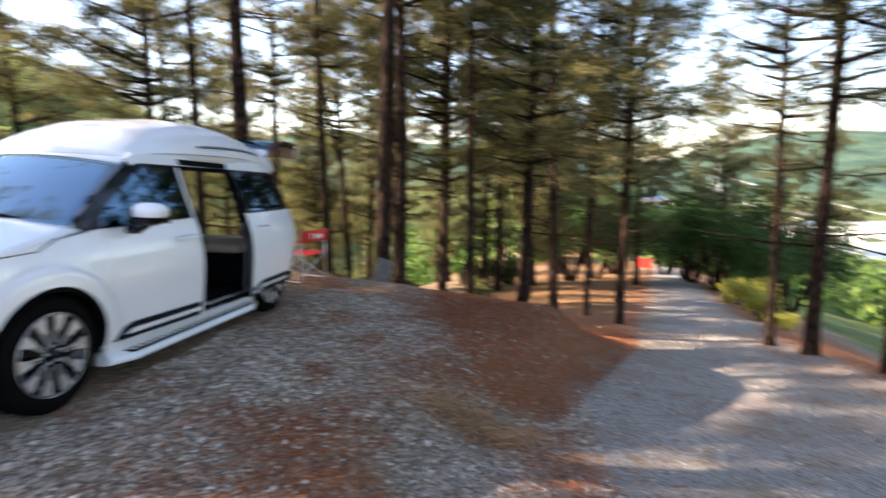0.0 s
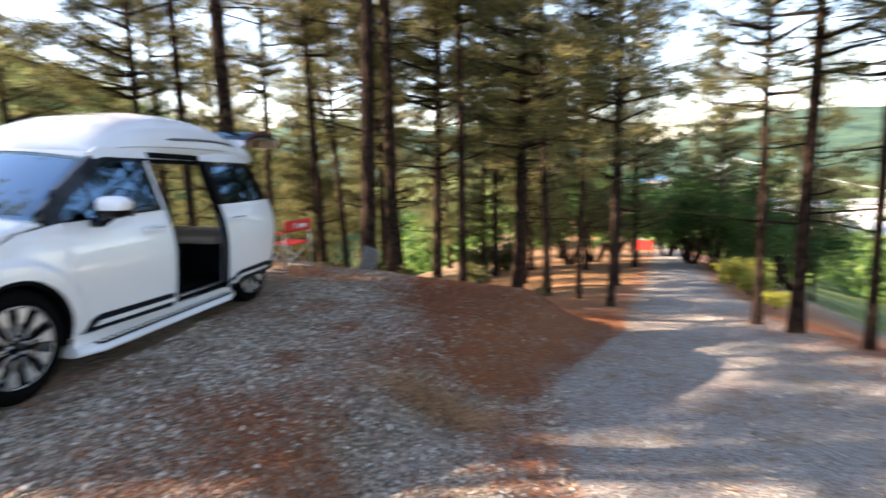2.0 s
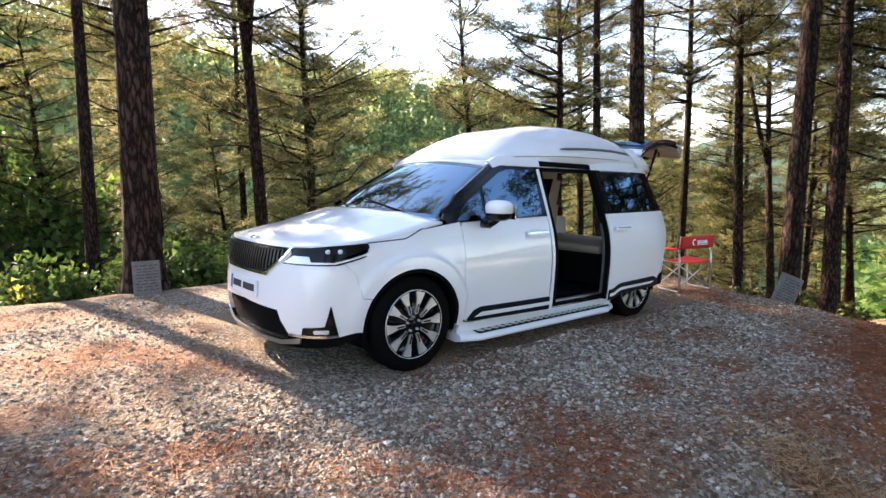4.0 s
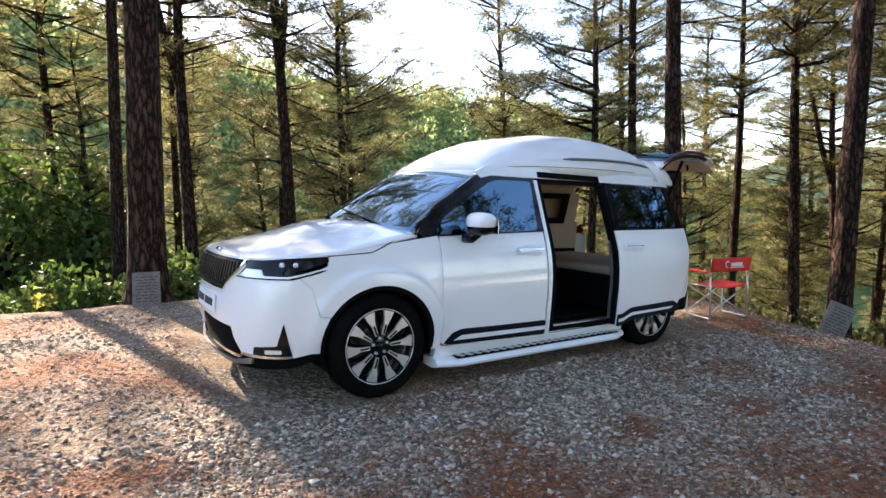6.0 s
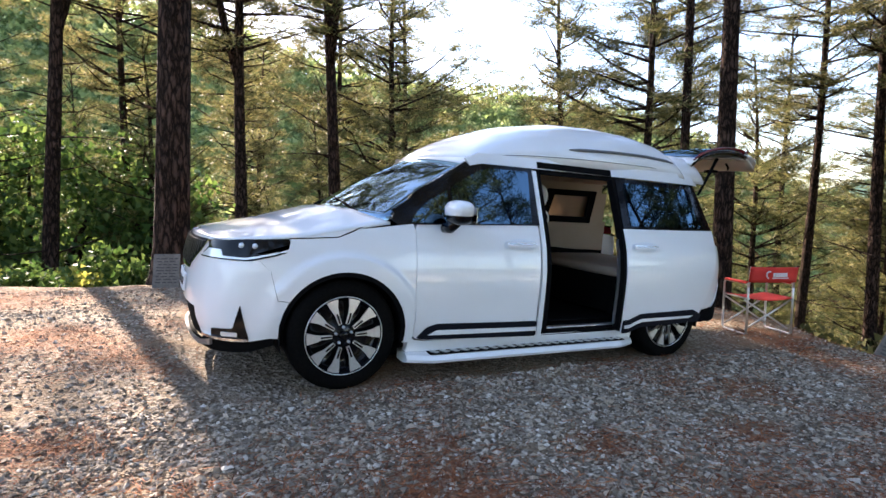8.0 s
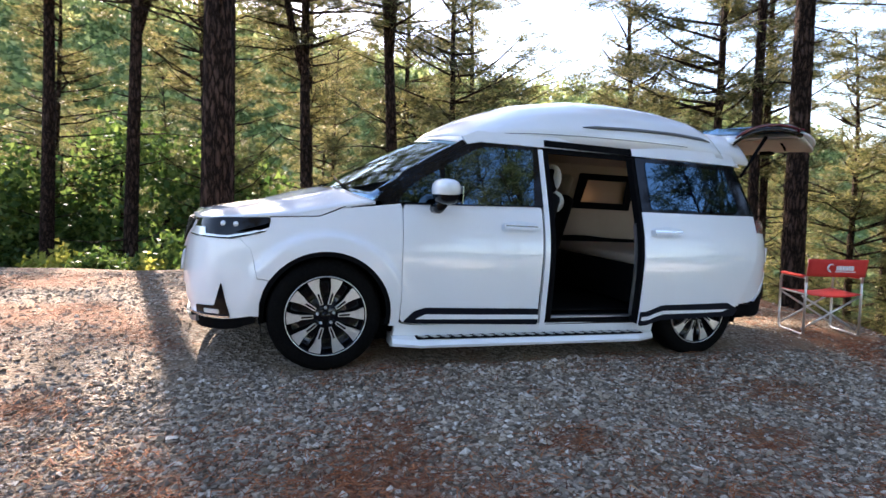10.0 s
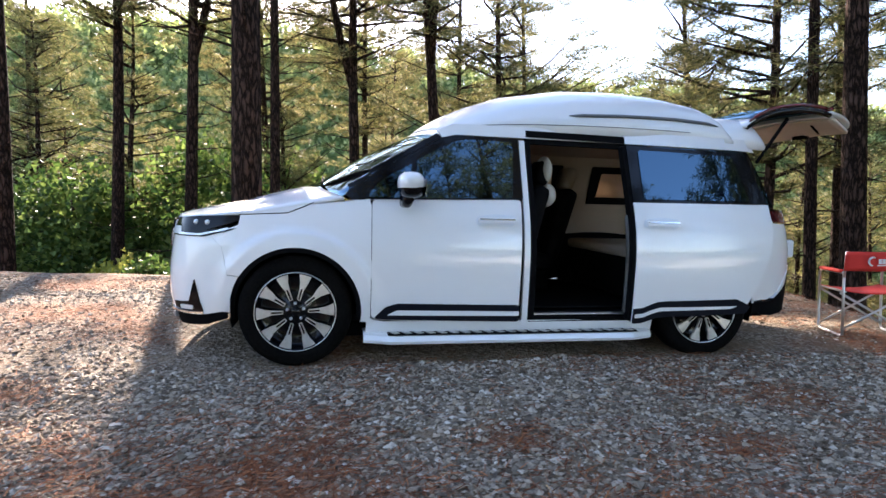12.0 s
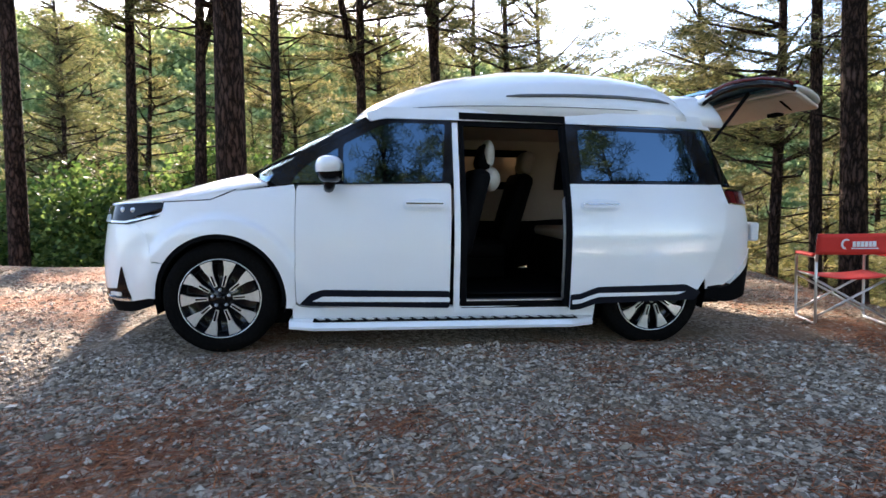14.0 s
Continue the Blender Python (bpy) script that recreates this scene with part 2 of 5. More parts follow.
def patch_noise(x, y):
    """Where fallen needles gather on the gravel: about 0 to 1."""
    v = np.sin(1.9 * x + 1.1 * np.sin(1.3 * y)) * np.sin(1.6 * y + 1.4 * np.sin(1.1 * x + 2)) + 0.5 * np.sin(4.3 * x + 2 * np.sin(2.9 * y)) * np.sin(3.7 * y - 1.0)
    v = np.clip(0.48 + 0.45 * v, 0, 1)
    for px, py, r in ((1.85, 0.2, 0.22), (2.2, 1.1, 0.26), (1.75, 3.0, 0.4), (2.3, 2.3, 0.3), (1.3, -1.6, 0.35), (0.4, -2.4, 0.5), (2.9, 0.2, 0.25)):
        v = np.maximum(v, 0.9 * np.exp(-((x - px) ** 2 + (0.6 * (y - py)) ** 2) / (r * r)))
    return v


def bank_left(y):
    return np.interp(y, [1.4, 2.0, 2.6, 4, 6], [3.6, 3.3, 3.05, 2.7, 2.2])


def build_ground():
    n = 321
    u = np.linspace(-1, 1, n)
    k = 7.3
    ax = np.sinh(u * k) / np.sinh(k) * 1500
    xs, ys = ax + 2.0, ax + 1.0
    X, Y = np.meshgrid(xs, ys, indexing="ij")
    Z = ground_height(X, Y)
    verts = np.stack([X, Y, Z], -1).reshape(-1, 3)
    idx = np.arange(n * n).reshape(n, n)
    faces = np.stack([idx[:-1, :-1], idx[1:, :-1], idx[1:, 1:], idx[:-1, 1:]], -1).reshape(-1, 4)
    me = mesh_from("ground", verts.tolist(), faces.tolist(), MAT_GROUND, True)
    x, y = verts[:, 0], verts[:, 1]
    foot = road_mid(y) - road_half(y)
    bank = smooth01(-0.25, 0.2, x - bank_left(y) + 0.12 * np.sin(y * 4.3)) * (1 - smooth01(-0.2, 0.15, x - foot + 0.1 * np.sin(5 * y))) * smooth01(1.35, 1.75, y + 0.15 * np.sin(6 * x))
    verge = smooth01(0, 0.5, x - (road_mid(y) + road_half(y)) + 0.25 * (1 - smooth01(0.5, 2.0, y)) + 0.25 * np.sin(1.7 * y)) * (1 - smooth01(2.0, 4.5, x - (road_mid(y) + road_half(y))))
    woods = smooth01(0.2, 1.6, y - pad_back(x)) * (1 - smooth01(-0.5, 0.0, x - foot))
    edge = 1 - smooth01(-4.8, -2.2, x)
    needles = np.clip(np.maximum.reduce([bank, verge, woods * 0.5, edge * 0.6, 0.62 * smooth01(0.55, 1.0, patch_noise(x, y)) * (np.hypot(x, y) < 14) * (1 - 0.75 * smooth01(-0.3, 0.3, x - foot))]), 0, 1)
    needles = needles * (1 - 0.2 * smooth01(8, 11, y))
    green = np.clip(np.maximum(0.22 * smooth01(9, 12, y) * (1 - smooth01(-0.8, -0.2, x - foot)), np.maximum(1 - smooth01(-8.5, -5.5, x), smooth01(3.2, 5.5, x - (road_mid(y) + road_half(y))))), 0, 1)
    r = np.hypot(x, y)
    field = (1 - smooth01(-37, -30, verts[:, 2])) * (1 - smooth01(620, 760, r))
    # where the haze-tinted hill colour takes over
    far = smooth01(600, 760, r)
    lane = smooth01(-0.4, 0.9, x - foot + 0.25 * np.sin(3.1 * y)) * (1 - smooth01(-0.2, 0.4, x - road_mid(y) - road_half(y))) * smooth01(-2.0, 0.8, y)
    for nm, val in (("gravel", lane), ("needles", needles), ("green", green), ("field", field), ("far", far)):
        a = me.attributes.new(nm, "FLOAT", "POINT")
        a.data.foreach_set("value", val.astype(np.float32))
    ob = new("ground", me)
    return tagged(ob, "grey gravel and rust pine needle ground on a wooded knoll", "ground", kind="structure")


build_ground()


# ---- pines ----
def needle_tufts(centres, rng, blades=72, size=0.23, wide=0.0098):
    """Tufts of long thin needle sprays round the given centres, one triangle each."""
    c = np.repeat(np.asarray(centres), blades, axis=0)
    k = len(c)
    d = rng.normal(size=(k, 3))
    d[:, 2] = d[:, 2] * 0.55 + 0.15
    d /= np.linalg.norm(d, axis=1)[:, None]
    start = c + rng.normal(size=(k, 3)) * np.array([0.14, 0.14, 0.05])
    length = size * rng.uniform(0.6, 1.35, (k, 1))
    side = np.cross(d, rng.normal(size=(k, 3)))
    side /= np.linalg.norm(side, axis=1)[:, None] + 1e-9
    w = wide * rng.uniform(0.6, 1.4, (k, 1))
    v = np.stack([start - side * w, start + side * w, start + d * length], 1).reshape(-1, 3)
    f = np.arange(k * 3).reshape(-1, 3)
    return v, f


def build_pine(seed, height, bare, radius, lean=0.03, forked=False, reach=2.2, density=0.62):
    """A red pine: leaning tapered trunk, dead stubs below, whorls of limbs with needle tufts above."""
    rng = np.random.default_rng(seed)
    root = new("pine_tree")
    steps = 18
    phase = rng.uniform(0, 6.28)

    def axis(h):
        s = h / height
        return Vector((lean * h * math.cos(phase) + 0.10 * math.sin(s * 7 + phase) * s, lean * h * math.sin(phase) + 0.10 * math.sin(s * 5 + 2 * phase) * s, h))

    hs = [-0.6, 0.0, 0.15, 0.45] + [height * (i + 1) / steps for i in range(steps)]
    def rad(h):
        flare = 0.45 * math.exp(-max(h, 0) / 0.22)
        return max(0.02, radius * (1 - 0.8 * (max(h, 0) / height) ** 1.1) * (1 + flare))
    bm = bm_tube([axis(h) for h in hs], [rad(h) for h in hs], 12)
    tufts = []
    if forked:
        fh = bare * 0.9
        d = Vector((math.cos(phase + 1), math.sin(phase + 1), 0))
        pts = [axis(fh) + d * (0.28 * q) ** 0.8 * 0.8 + Vector((0, 0, q)) for q in np.linspace(0, height * 0.55, 8)]
        bm_tube(pts, [radius * 0.62 * (1 - 0.1 * i) for i in range(8)], 8, bm)
        for p in pts[3:]:
            for _ in range(9):
                tufts.append(np.array(p) + rng.normal(size=3) * (0.8, 0.8, 0.5))
    for _ in range(int(6 + bare * 2.4)):
        h = rng.uniform(1.6, bare + 1.0)
        a = rng.uniform(0, 6.28)
        ln = rng.uniform(0.3, 1.0) * rng.choice((1.0, 2.4))
        d = Vector((math.cos(a), math.sin(a), rng.uniform(-0.1, 0.35)))
        p0 = axis(h)
        bm_tube([p0, p0 + d * ln * 0.5, p0 + d * ln + Vector((0, 0, rng.uniform(-0.12, 0.2)))], [0.020, 0.012, 0.004], 4, bm)
    h = bare
    while h < height:
        top = (h - bare) / max(height - bare, 0.1)
        span = reach * (0.55 + 0.75 * math.sin(min(1.0, top * 1.15 + 0.22) * math.pi)) * rng.uniform(0.65, 1.15)
        for q in range(rng.integers(2, 5)):
            a = rng.uniform(0, 6.28)
            ln = span * rng.uniform(0.6, 1.1)
            rise = rng.uniform(-0.05, 0.35) + 0.35 * top
            p0 = axis(h)
            d = Vector((math.cos(a), math.sin(a), rise))
            bend = Vector((rng.normal() * 0.15, rng.normal() * 0.15, rng.uniform(0.0, 0.2)))
            p1, p2 = p0 + d * ln * 0.5, p0 + d * ln + bend * ln
            bm_tube([p0, p1, p2], [0.045 * (1 - 0.6 * top), 0.026, 0.008], 5, bm)
            cnt = max(2, int(ln * 5.2 * density))
            for i in range(cnt):
                s = 0.30 + 0.72 * (i + rng.uniform(0, 1)) / cnt
                base = p0.lerp(p1, s * 2) if s < 0.5 else p1.lerp(p2, s * 2 - 1)
                off = rng.normal(size=3) * (0.26, 0.26, 0.09) * (0.5 + s)
                tufts.append(np.array(base) + off)
        h += rng.uniform(0.22, 0.5)
    part("trunk", bm, MAT_BARK, root, "scaly dark brown bark", True)
    v, f = needle_tufts(tufts, rng)
    me = bpy.data.meshes.new("crown")
    me.from_pydata(v.tolist(), [], f.tolist())
    me.materials.append(MAT_NEEDLES)
    crown = new("crown", me)
    crown.parent = root
    tagged(crown, "loose tufts of olive green needles")
    return tagged(root, "tall red pine with bare lower trunk and olive needles", "tree", "pines on the knoll")


# a few shapes of pine, each used many times at its own size and turn
PINE_KINDS = [
    build_pine(3, 17.5, 9.2, 0.20, 0.025),
    build_pine(8, 15.5, 7.4, 0.17, 0.05, True, 2.2, 0.46),
    build_pine(14, 13.0, 3.4, 0.14, 0.03),
    build_pine(21, 17.5, 8.8, 0.19, 0.04, False, 2.5, 0.48),
    build_pine(34, 11.0, 1.8, 0.13, 0.03, False, 2.0),
    build_pine(47, 12.0, 4.0, 0.16, 0.12, False, 2.2),
    build_pine(58, 13.0, 4.4, 0.12, 0.03, False, 1.5, 0.24),
]
PINE_RADII = [0.20, 0.17, 0.14, 0.19, 0.13, 0.16, 0.12]
# x, y, trunk radius, shape, turn in degrees
PINES = [
    (-3.33, -0.92, 0.21, 0, 20), (-9.96, 0.81, 0.17, 1, 60), (-8.5, 2.73, 0.16, 1, 190), (-8.8, -3.0, 0.16, 1, 300),
    (-9.7, 4.4, 0.13, 4, 25), (-7.2, -0.95, 0.12, 3, 110), (-9.2, 10.1, 0.17, 5, 40), (-3.85, 7.5, 0.10, 2, 80), (-1.27, 6.65, 0.15, 0, 250),
    (-2.5, 7.2, 0.09, 3, 10), (-9.0, -4.6, 0.15, 3, 200), (-6.5, -5.5, 0.18, 0, 140), (-12.2, -1.0, 0.12, 2, 330),
    (1.44, 5.9, 0.13, 3, 75), (0.8, 9.7, 0.15, 0, 310), (1.3, 12.8, 0.14, 2, 45), (2.3, 11.0, 0.11, 3, 160), (4.4, 11.2, 0.11, 6, 15),
    (5.67, 9.0, 0.075, 2, 100), (5.1, 10.2, 0.07, 6, 220), (3.7, 16.0, 0.1, 6, 280), (7.9, 5.8, 0.10, 6, 130), (7.65, 6.6, 0.07, 6, 350),
    (-1.6, 11.6, 0.13, 3, 210), (-0.4, 14.6, 0.13, 0, 130), (-3.9, 13.0, 0.13, 3, 75), (-5.6, 10.8, 0.12, 0, 260), (-2.6, 16.4, 0.13, 1, 40), (8.6, 24.0, 0.13, 4, 90), (12.4, 24.5, 0.12, 4, 200),
    (12.5, -1.5, 0.16, 3, 30), (14.0, -4.2, 0.15, 2, 110), (12.2, -6.0, 0.16, 0, 220), (15.5, 0.6, 0.15, 2, 300), (13.6, -9.5, 0.16, 3, 75), (17.0, -6.5, 0.14, 4, 10), (16.5, -2.4, 0.15, 5, 160), (18.0, 1.2, 0.14, 4, 250),
    (-14.2, -1.6, 0.15, 3, 15), (-14.8, 1.2, 0.15, 0, 95), (-14.0, 4.2, 0.14, 3, 205), (-11.6, -5.2, 0.12, 6, 35), (-12.8, -7.6, 0.12, 6, 120),
    (-13.6, 6.6, 0.14, 2, 20), (-12.3, 17.4, 0.15, 2, 120), (-5.9, 14.3, 0.12, 4, 200), (-22.5, 15.5, 0.15, 2, 310), (-6.0, 20.5, 0.14, 4, 80), (-19.0, 2.5, 0.14, 4, 140),
    (9.7, 2.6, 0.085, 6, 200), (10.2, 0.9, 0.09, 6, 60), (10.4, -0.8, 0.09, 6, 150), (8.35, 4.8, 0.065, 6, 70), (8.65, 4.4, 0.105, 6, 170), (8.4, 3.0, 0.055, 6, 240), (8.55, 1.1, 0.105, 6, 290),
]


def far_from(x, y, taken, gap):
    return all((x - a) ** 2 + (y - b) ** 2 > gap * gap for a, b in taken)


def plant_pines():
    rng = random.Random(5)
    taken = [(p[0], p[1]) for p in PINES]
    rows = list(PINES)
    for x0, x1, y0, y1, count, gap in ((-9, 5.5, 9.5, 24, 17, 2.2), (-14, 7, 24, 48, 15, 2.6), (-23, -13, -15, 16, 19, 2.3), (-40, -24, -24, 28, 13, 3.6), (11.5, 17, 20, 50, 6, 3.0), (2.5, 7.0, 13.5, 28, 2, 1.6)):
        made = tries = 0
        while made < count and tries < 900:
            tries += 1
            x, y = rng.uniform(x0, x1), rng.uniform(y0, y1)
            if far_from(x, y, taken, gap) and abs(x - float(road_mid(y))) > float(road_half(y)) + 0.7:
                taken.append((x, y))
                rows.append((x, y, rng.uniform(0.08, 0.16) * (0.8 if x < -10 else 1.0), rng.choice((0, 1, 2, 2, 3, 4, 4, 5) if x > -10 else (2, 4, 2, 4, 6, 5)), rng.uniform(0, 360)))
                made += 1
    used = set()
    for x, y, r, kind, turn in rows:
        s = r / PINE_RADII[kind]
        tall = min(max(s, 0.78), 1.12) * ((1.12 if x < -13.5 else 0.75) if x < -10.5 and y < 12 else 1.0)
        m = pose(x, y, gz(x, y) - 0.03, 0, 0, turn)
        if kind in used:
            tree = copy_thing(PINE_KINDS[kind], m)
        else:
            used.add(kind)
            tree = PINE_KINDS[kind]
            tree.matrix_basis = m
        tree.scale = (s, s, tall)
        for ch in tree.children:
            if ch.name.startswith("crown"):
                ch.scale = (tall / s, tall / s, 1)


def build_twisted_pine(x, y):
    """A low-branching pine whose trunk splits into one bent stem and two straight ones."""
    rng = np.random.default_rng(77)
    root = new("pine_tree")
    right = Vector((0.98, -0.18, 0))
    toward = Vector((0.18, 0.98, 0))

    def at(r, z, d=0.0):
        return right * r + toward * d + Vector((0, 0, z))
    bm = bm_tube([at(-0.02, -0.6), at(0, 0), at(0.02, 0.4), at(0.06, 0.9), at(0.16, 1.25)], [0.17, 0.15, 0.118, 0.108, 0.10], 12)
    stems = [([at(0.10, 1.1), at(0.28, 1.5), at(0.46, 1.95), at(0.50, 2.5), at(0.60, 3.6), at(0.66, 5.2), at(0.75, 7.5)], 0.085),
             ([at(0.03, 0.7), at(0.0, 1.4), at(0.06, 2.4), at(0.16, 3.8, 0.1), at(0.2, 6.0, 0.2)], 0.06),
             ([at(0.08, 1.0), at(0.12, 1.7, 0.1), at(0.2, 2.6, 0.15), at(0.26, 4.0, 0.2), at(0.3, 5.6, 0.3)], 0.055)]
    tufts = []
    for pts, r in stems:
        n = len(pts)
        bm_tube(pts, [r * (1 - 0.75 * i / (n - 1)) for i in range(n)], 8, bm)
        for k in range(16):
            s = rng.uniform(0.38, 1.0) * (n - 1)
            i = min(int(s), n - 2)
            p = pts[i].lerp(pts[i + 1], s - i)
            a = rng.uniform(0, 6.28)
            ln = rng.uniform(0.6, 1.9)
            q = p + Vector((math.cos(a) * ln, math.sin(a) * ln, rng.uniform(-0.2, 0.5)))
            bm_tube([p, p.lerp(q, 0.5) + Vector((0, 0, 0.08)), q], [0.022, 0.014, 0.005], 5, bm)
            for _ in range(6):
                tufts.append(np.array(p.lerp(q, rng.uniform(0.45, 1.05))) + rng.normal(size=3) * (0.2, 0.2, 0.08))
    part("trunk", bm, MAT_BARK, root, "split bent trunk with scaly bark", True)
    v, f = needle_tufts(tufts, rng)
    crown = new("crown", mesh_from("crown", v.tolist(), f.tolist(), MAT_NEEDLES))
    crown.parent = root
    root.matrix_basis = pose(x, y, gz(x, y) - 0.02)
    tagged(root, "pine with a low split trunk of three bent stems", "tree", "pines on the knoll")


plant_pines()
build_twisted_pine(8.6, 2.0)


# ---- the van: materials ----
def make_paint():
    m, n, l, b = material("white_pearl_paint", (0.82, 0.83, 0.84), 0.28, 0.0, 0.5)
    b.inputs["Coat Weight"].default_value = 1.0
    b.inputs["Coat Roughness"].default_value = 0.04
    nz = noise_tex(n, l, n.new("ShaderNodeTexCoord").outputs["Object"], 2.5, 4)
    l.new(mix_col(n, l, nz.outputs[0], (0.80, 0.81, 0.82), (0.85, 0.855, 0.86)), b.inputs["Base Color"])
    return m


# film colours the gloss itself, blue where reflected sky is put into it
def make_tinted(name, tint, gloss=0.02, boost=1.0, film=(0.8, 0.8, 0.8)):
    m, n, l, b = material(name, (0.01, 0.01, 0.012), 0.05)
    tr = n.new("ShaderNodeBsdfTransparent")
    tr.inputs[0].default_value = (*tint, 1)
    gl = n.new("ShaderNodeBsdfGlossy")
    gl.inputs["Roughness"].default_value = gloss
    gl.inputs[0].default_value = (*film, 1)
    fr = n.new("ShaderNodeFresnel")
    fr.inputs["IOR"].default_value = 1.0 + 0.75 * boost
    mx = n.new("ShaderNodeMixShader")
    l.new(fr.outputs[0], mx.inputs[0])
    l.new(tr.outputs[0], mx.inputs[1])
    l.new(gl.outputs[0], mx.inputs[2])
    l.new(mx.outputs[0], n["Material Output"].inputs[0])
    return m


MAT_PAINT = make_paint()
# gloss of these two panes tinted blue to stand for the sky's reflection
MAT_PRIVACY = make_tinted("privacy_glass", (0.010, 0.012, 0.014), 0.012, 1.9, (0.45, 0.75, 1.0))
MAT_SCREEN = make_tinted("windscreen_glass", (0.02, 0.026, 0.03), 0.012, 4.2, (0.58, 0.82, 1.0))
MAT_SCREENLIGHT = make_tinted('side_glass', (0.45, 0.5, 0.5), 0.015, 1.0)
MAT_GLOSSBLACK = material("gloss_black_trim", (0.003, 0.003, 0.004), 0.08, 0, 0.28)[0]
MAT_GRILLE = material('grille_black', (0.01, 0.01, 0.012), 0.35, 0, 0.4)[0]
MAT_STRIP = grained('grey_strip', (0.10, 0.11, 0.12), (0.15, 0.16, 0.17), 60, 0.5, 0.05, 0.001)
MAT_NAVYTRIM = grained("matt_black_trim", (0.004, 0.005, 0.009), (0.007, 0.008, 0.014), 120, 0.55, 0.1, 0.002, 0, 0.1)
MAT_PLASTIC = grained("black_plastic", (0.003, 0.003, 0.0035), (0.007, 0.007, 0.0075), 160, 0.75, 0.15, 0.002, 0, 0.03)
MAT_TYRE = grained("tyre_rubber", (0.003, 0.003, 0.003), (0.008, 0.0075, 0.007), 60, 0.9, 0.2, 0.004, 0, 0.03)
MAT_CHROME = material("chrome", (0.75, 0.76, 0.78), 0.12, 1.0)[0]
MAT_SATIN = grained("satin_silver", (0.55, 0.56, 0.57), (0.68, 0.69, 0.70), 90, 0.32, 0.05, 0.001, 0.9)
MAT_MACHINED = grained("machined_alloy", (0.66, 0.66, 0.65), (0.80, 0.80, 0.79), 70, 0.3, 0.05, 0.001, 0.75)
MAT_BEIGE = grained("beige_trim", (0.36, 0.285, 0.21), (0.43, 0.345, 0.26), 140, 0.75, 0.1, 0.002)
MAT_BLACKFABRIC = grained("black_seat_leather", (0.004, 0.004, 0.005), (0.008, 0.008, 0.009), 90, 0.65, 0.2, 0.003, 0, 0.05)
MAT_CREAM = grained("cream_leather", (0.58, 0.52, 0.43), (0.68, 0.62, 0.53), 60, 0.6, 0.2, 0.004)
MAT_PLUSH = grained("white_plush", (0.66, 0.63, 0.58), (0.8, 0.78, 0.74), 120, 0.95, 0.6, 0.01)
MAT_REDLENS = material("red_lens", (0.10, 0.004, 0.006), 0.12, 0, 0.6)[0]
MAT_LAMPLENS = material("lamp_lens", (0.75, 0.78, 0.80), 0.15, 0.3, 0.6)[0]
MAT_PLATE = grained("plate_white", (0.68, 0.72, 0.76), (0.75, 0.78, 0.81), 50, 0.4, 0.05, 0.001)
MAT_INK = grained("dark_ink", (0.02, 0.02, 0.022), (0.04, 0.04, 0.042), 50, 0.6, 0.02, 0.001)
MAT_PLATEBLUE = material("plate_blue", (0.03, 0.08, 0.3), 0.4)[0]
MAT_SHADE = make_leaf("peach_window_shade", (0.62, 0.42, 0.30), (0.64, 0.44, 0.32), (0.66, 0.46, 0.33), 0.6, 0.8)

# plan outline of one flank from the middle of the nose to the middle of the tail, x and y
FLANK = [(0, -0.93), (0.18, -0.927), (0.36, -0.91), (0.54, -0.87), (0.70, -0.81), (0.82, -0.70), (0.885, -0.53), (0.92, -0.33), (0.95, -0.1), (0.965, 0.1),
         (0.98, 0.5), (0.992, 1.0), (0.9975, 1.6), (0.9975, 2.5), (0.985, 3.09), (0.945, 3.44), (0.88, 3.67), (0.77, 3.83), (0.58, 3.92), (0.3, 3.96), (0, 3.97)]


def dense_plan():
    pts = np.array(FLANK)
    out = []
    for i in range(len(pts) - 1):
        p0, p1, p2, p3 = pts[max(i - 1, 0)], pts[i], pts[i + 1], pts[min(i + 2, len(pts) - 1)]
        if i == 0:
            p0 = pts[1] * (-1, 1)
        for t in np.linspace(0, 1, 24, endpoint=False):
            out.append(0.5 * (2 * p1 + (p2 - p0) * t + (2 * p0 - 5 * p1 + 4 * p2 - p3) * t * t + (3 * p1 - p0 - 3 * p2 + p3) * t ** 3))
    out.append(pts[-1])
    out = np.array(out)
    s = np.concatenate([[0], np.cumsum(np.hypot(*np.diff(out, axis=0).T))])
    return out, s


PLAN_XY, PLAN_S = dense_plan()
NOSE = float(np.interp(0.0, PLAN_XY[:, 1], PLAN_S))
PLAN_S = PLAN_S - NOSE            # u: 0 beside the front axle, about y along the flank
U_FRONT, U_REAR = float(PLAN_S[0]), float(PLAN_S[-1])
ARCH = 0.425


def inset(u, z):
    side = np.interp(z, [0.1, 0.22, 0.32, 0.5, 0.65, 0.8, 0.95, 1.05, 1.15, 1.22, 1.62, 1.72], [0.12, 0.05, 0.026, 0.014, 0.004, 0.004, 0.026, 0.055, 0.09, 0.115, 0.26, 0.295])
    nose = np.interp(z, [0.1, 0.3, 0.45, 0.62, 0.75, 0.85, 0.95, 1.03, 1.1], [0.14, 0.035, 0.0, 0.0, 0.015, 0.03, 0.055, 0.09, 0.14])
    k = 1 - smooth01(-0.85, -0.35, u)
    d = side * (1 - k) + nose * k
    for hub in (0.0,):
        r = np.hypot(u - hub, z - 0.37)
        d = d - 0.026 * (1 - smooth01(0.515, 0.56, r)) * smooth01(0.3, 0.5, z)
    return d


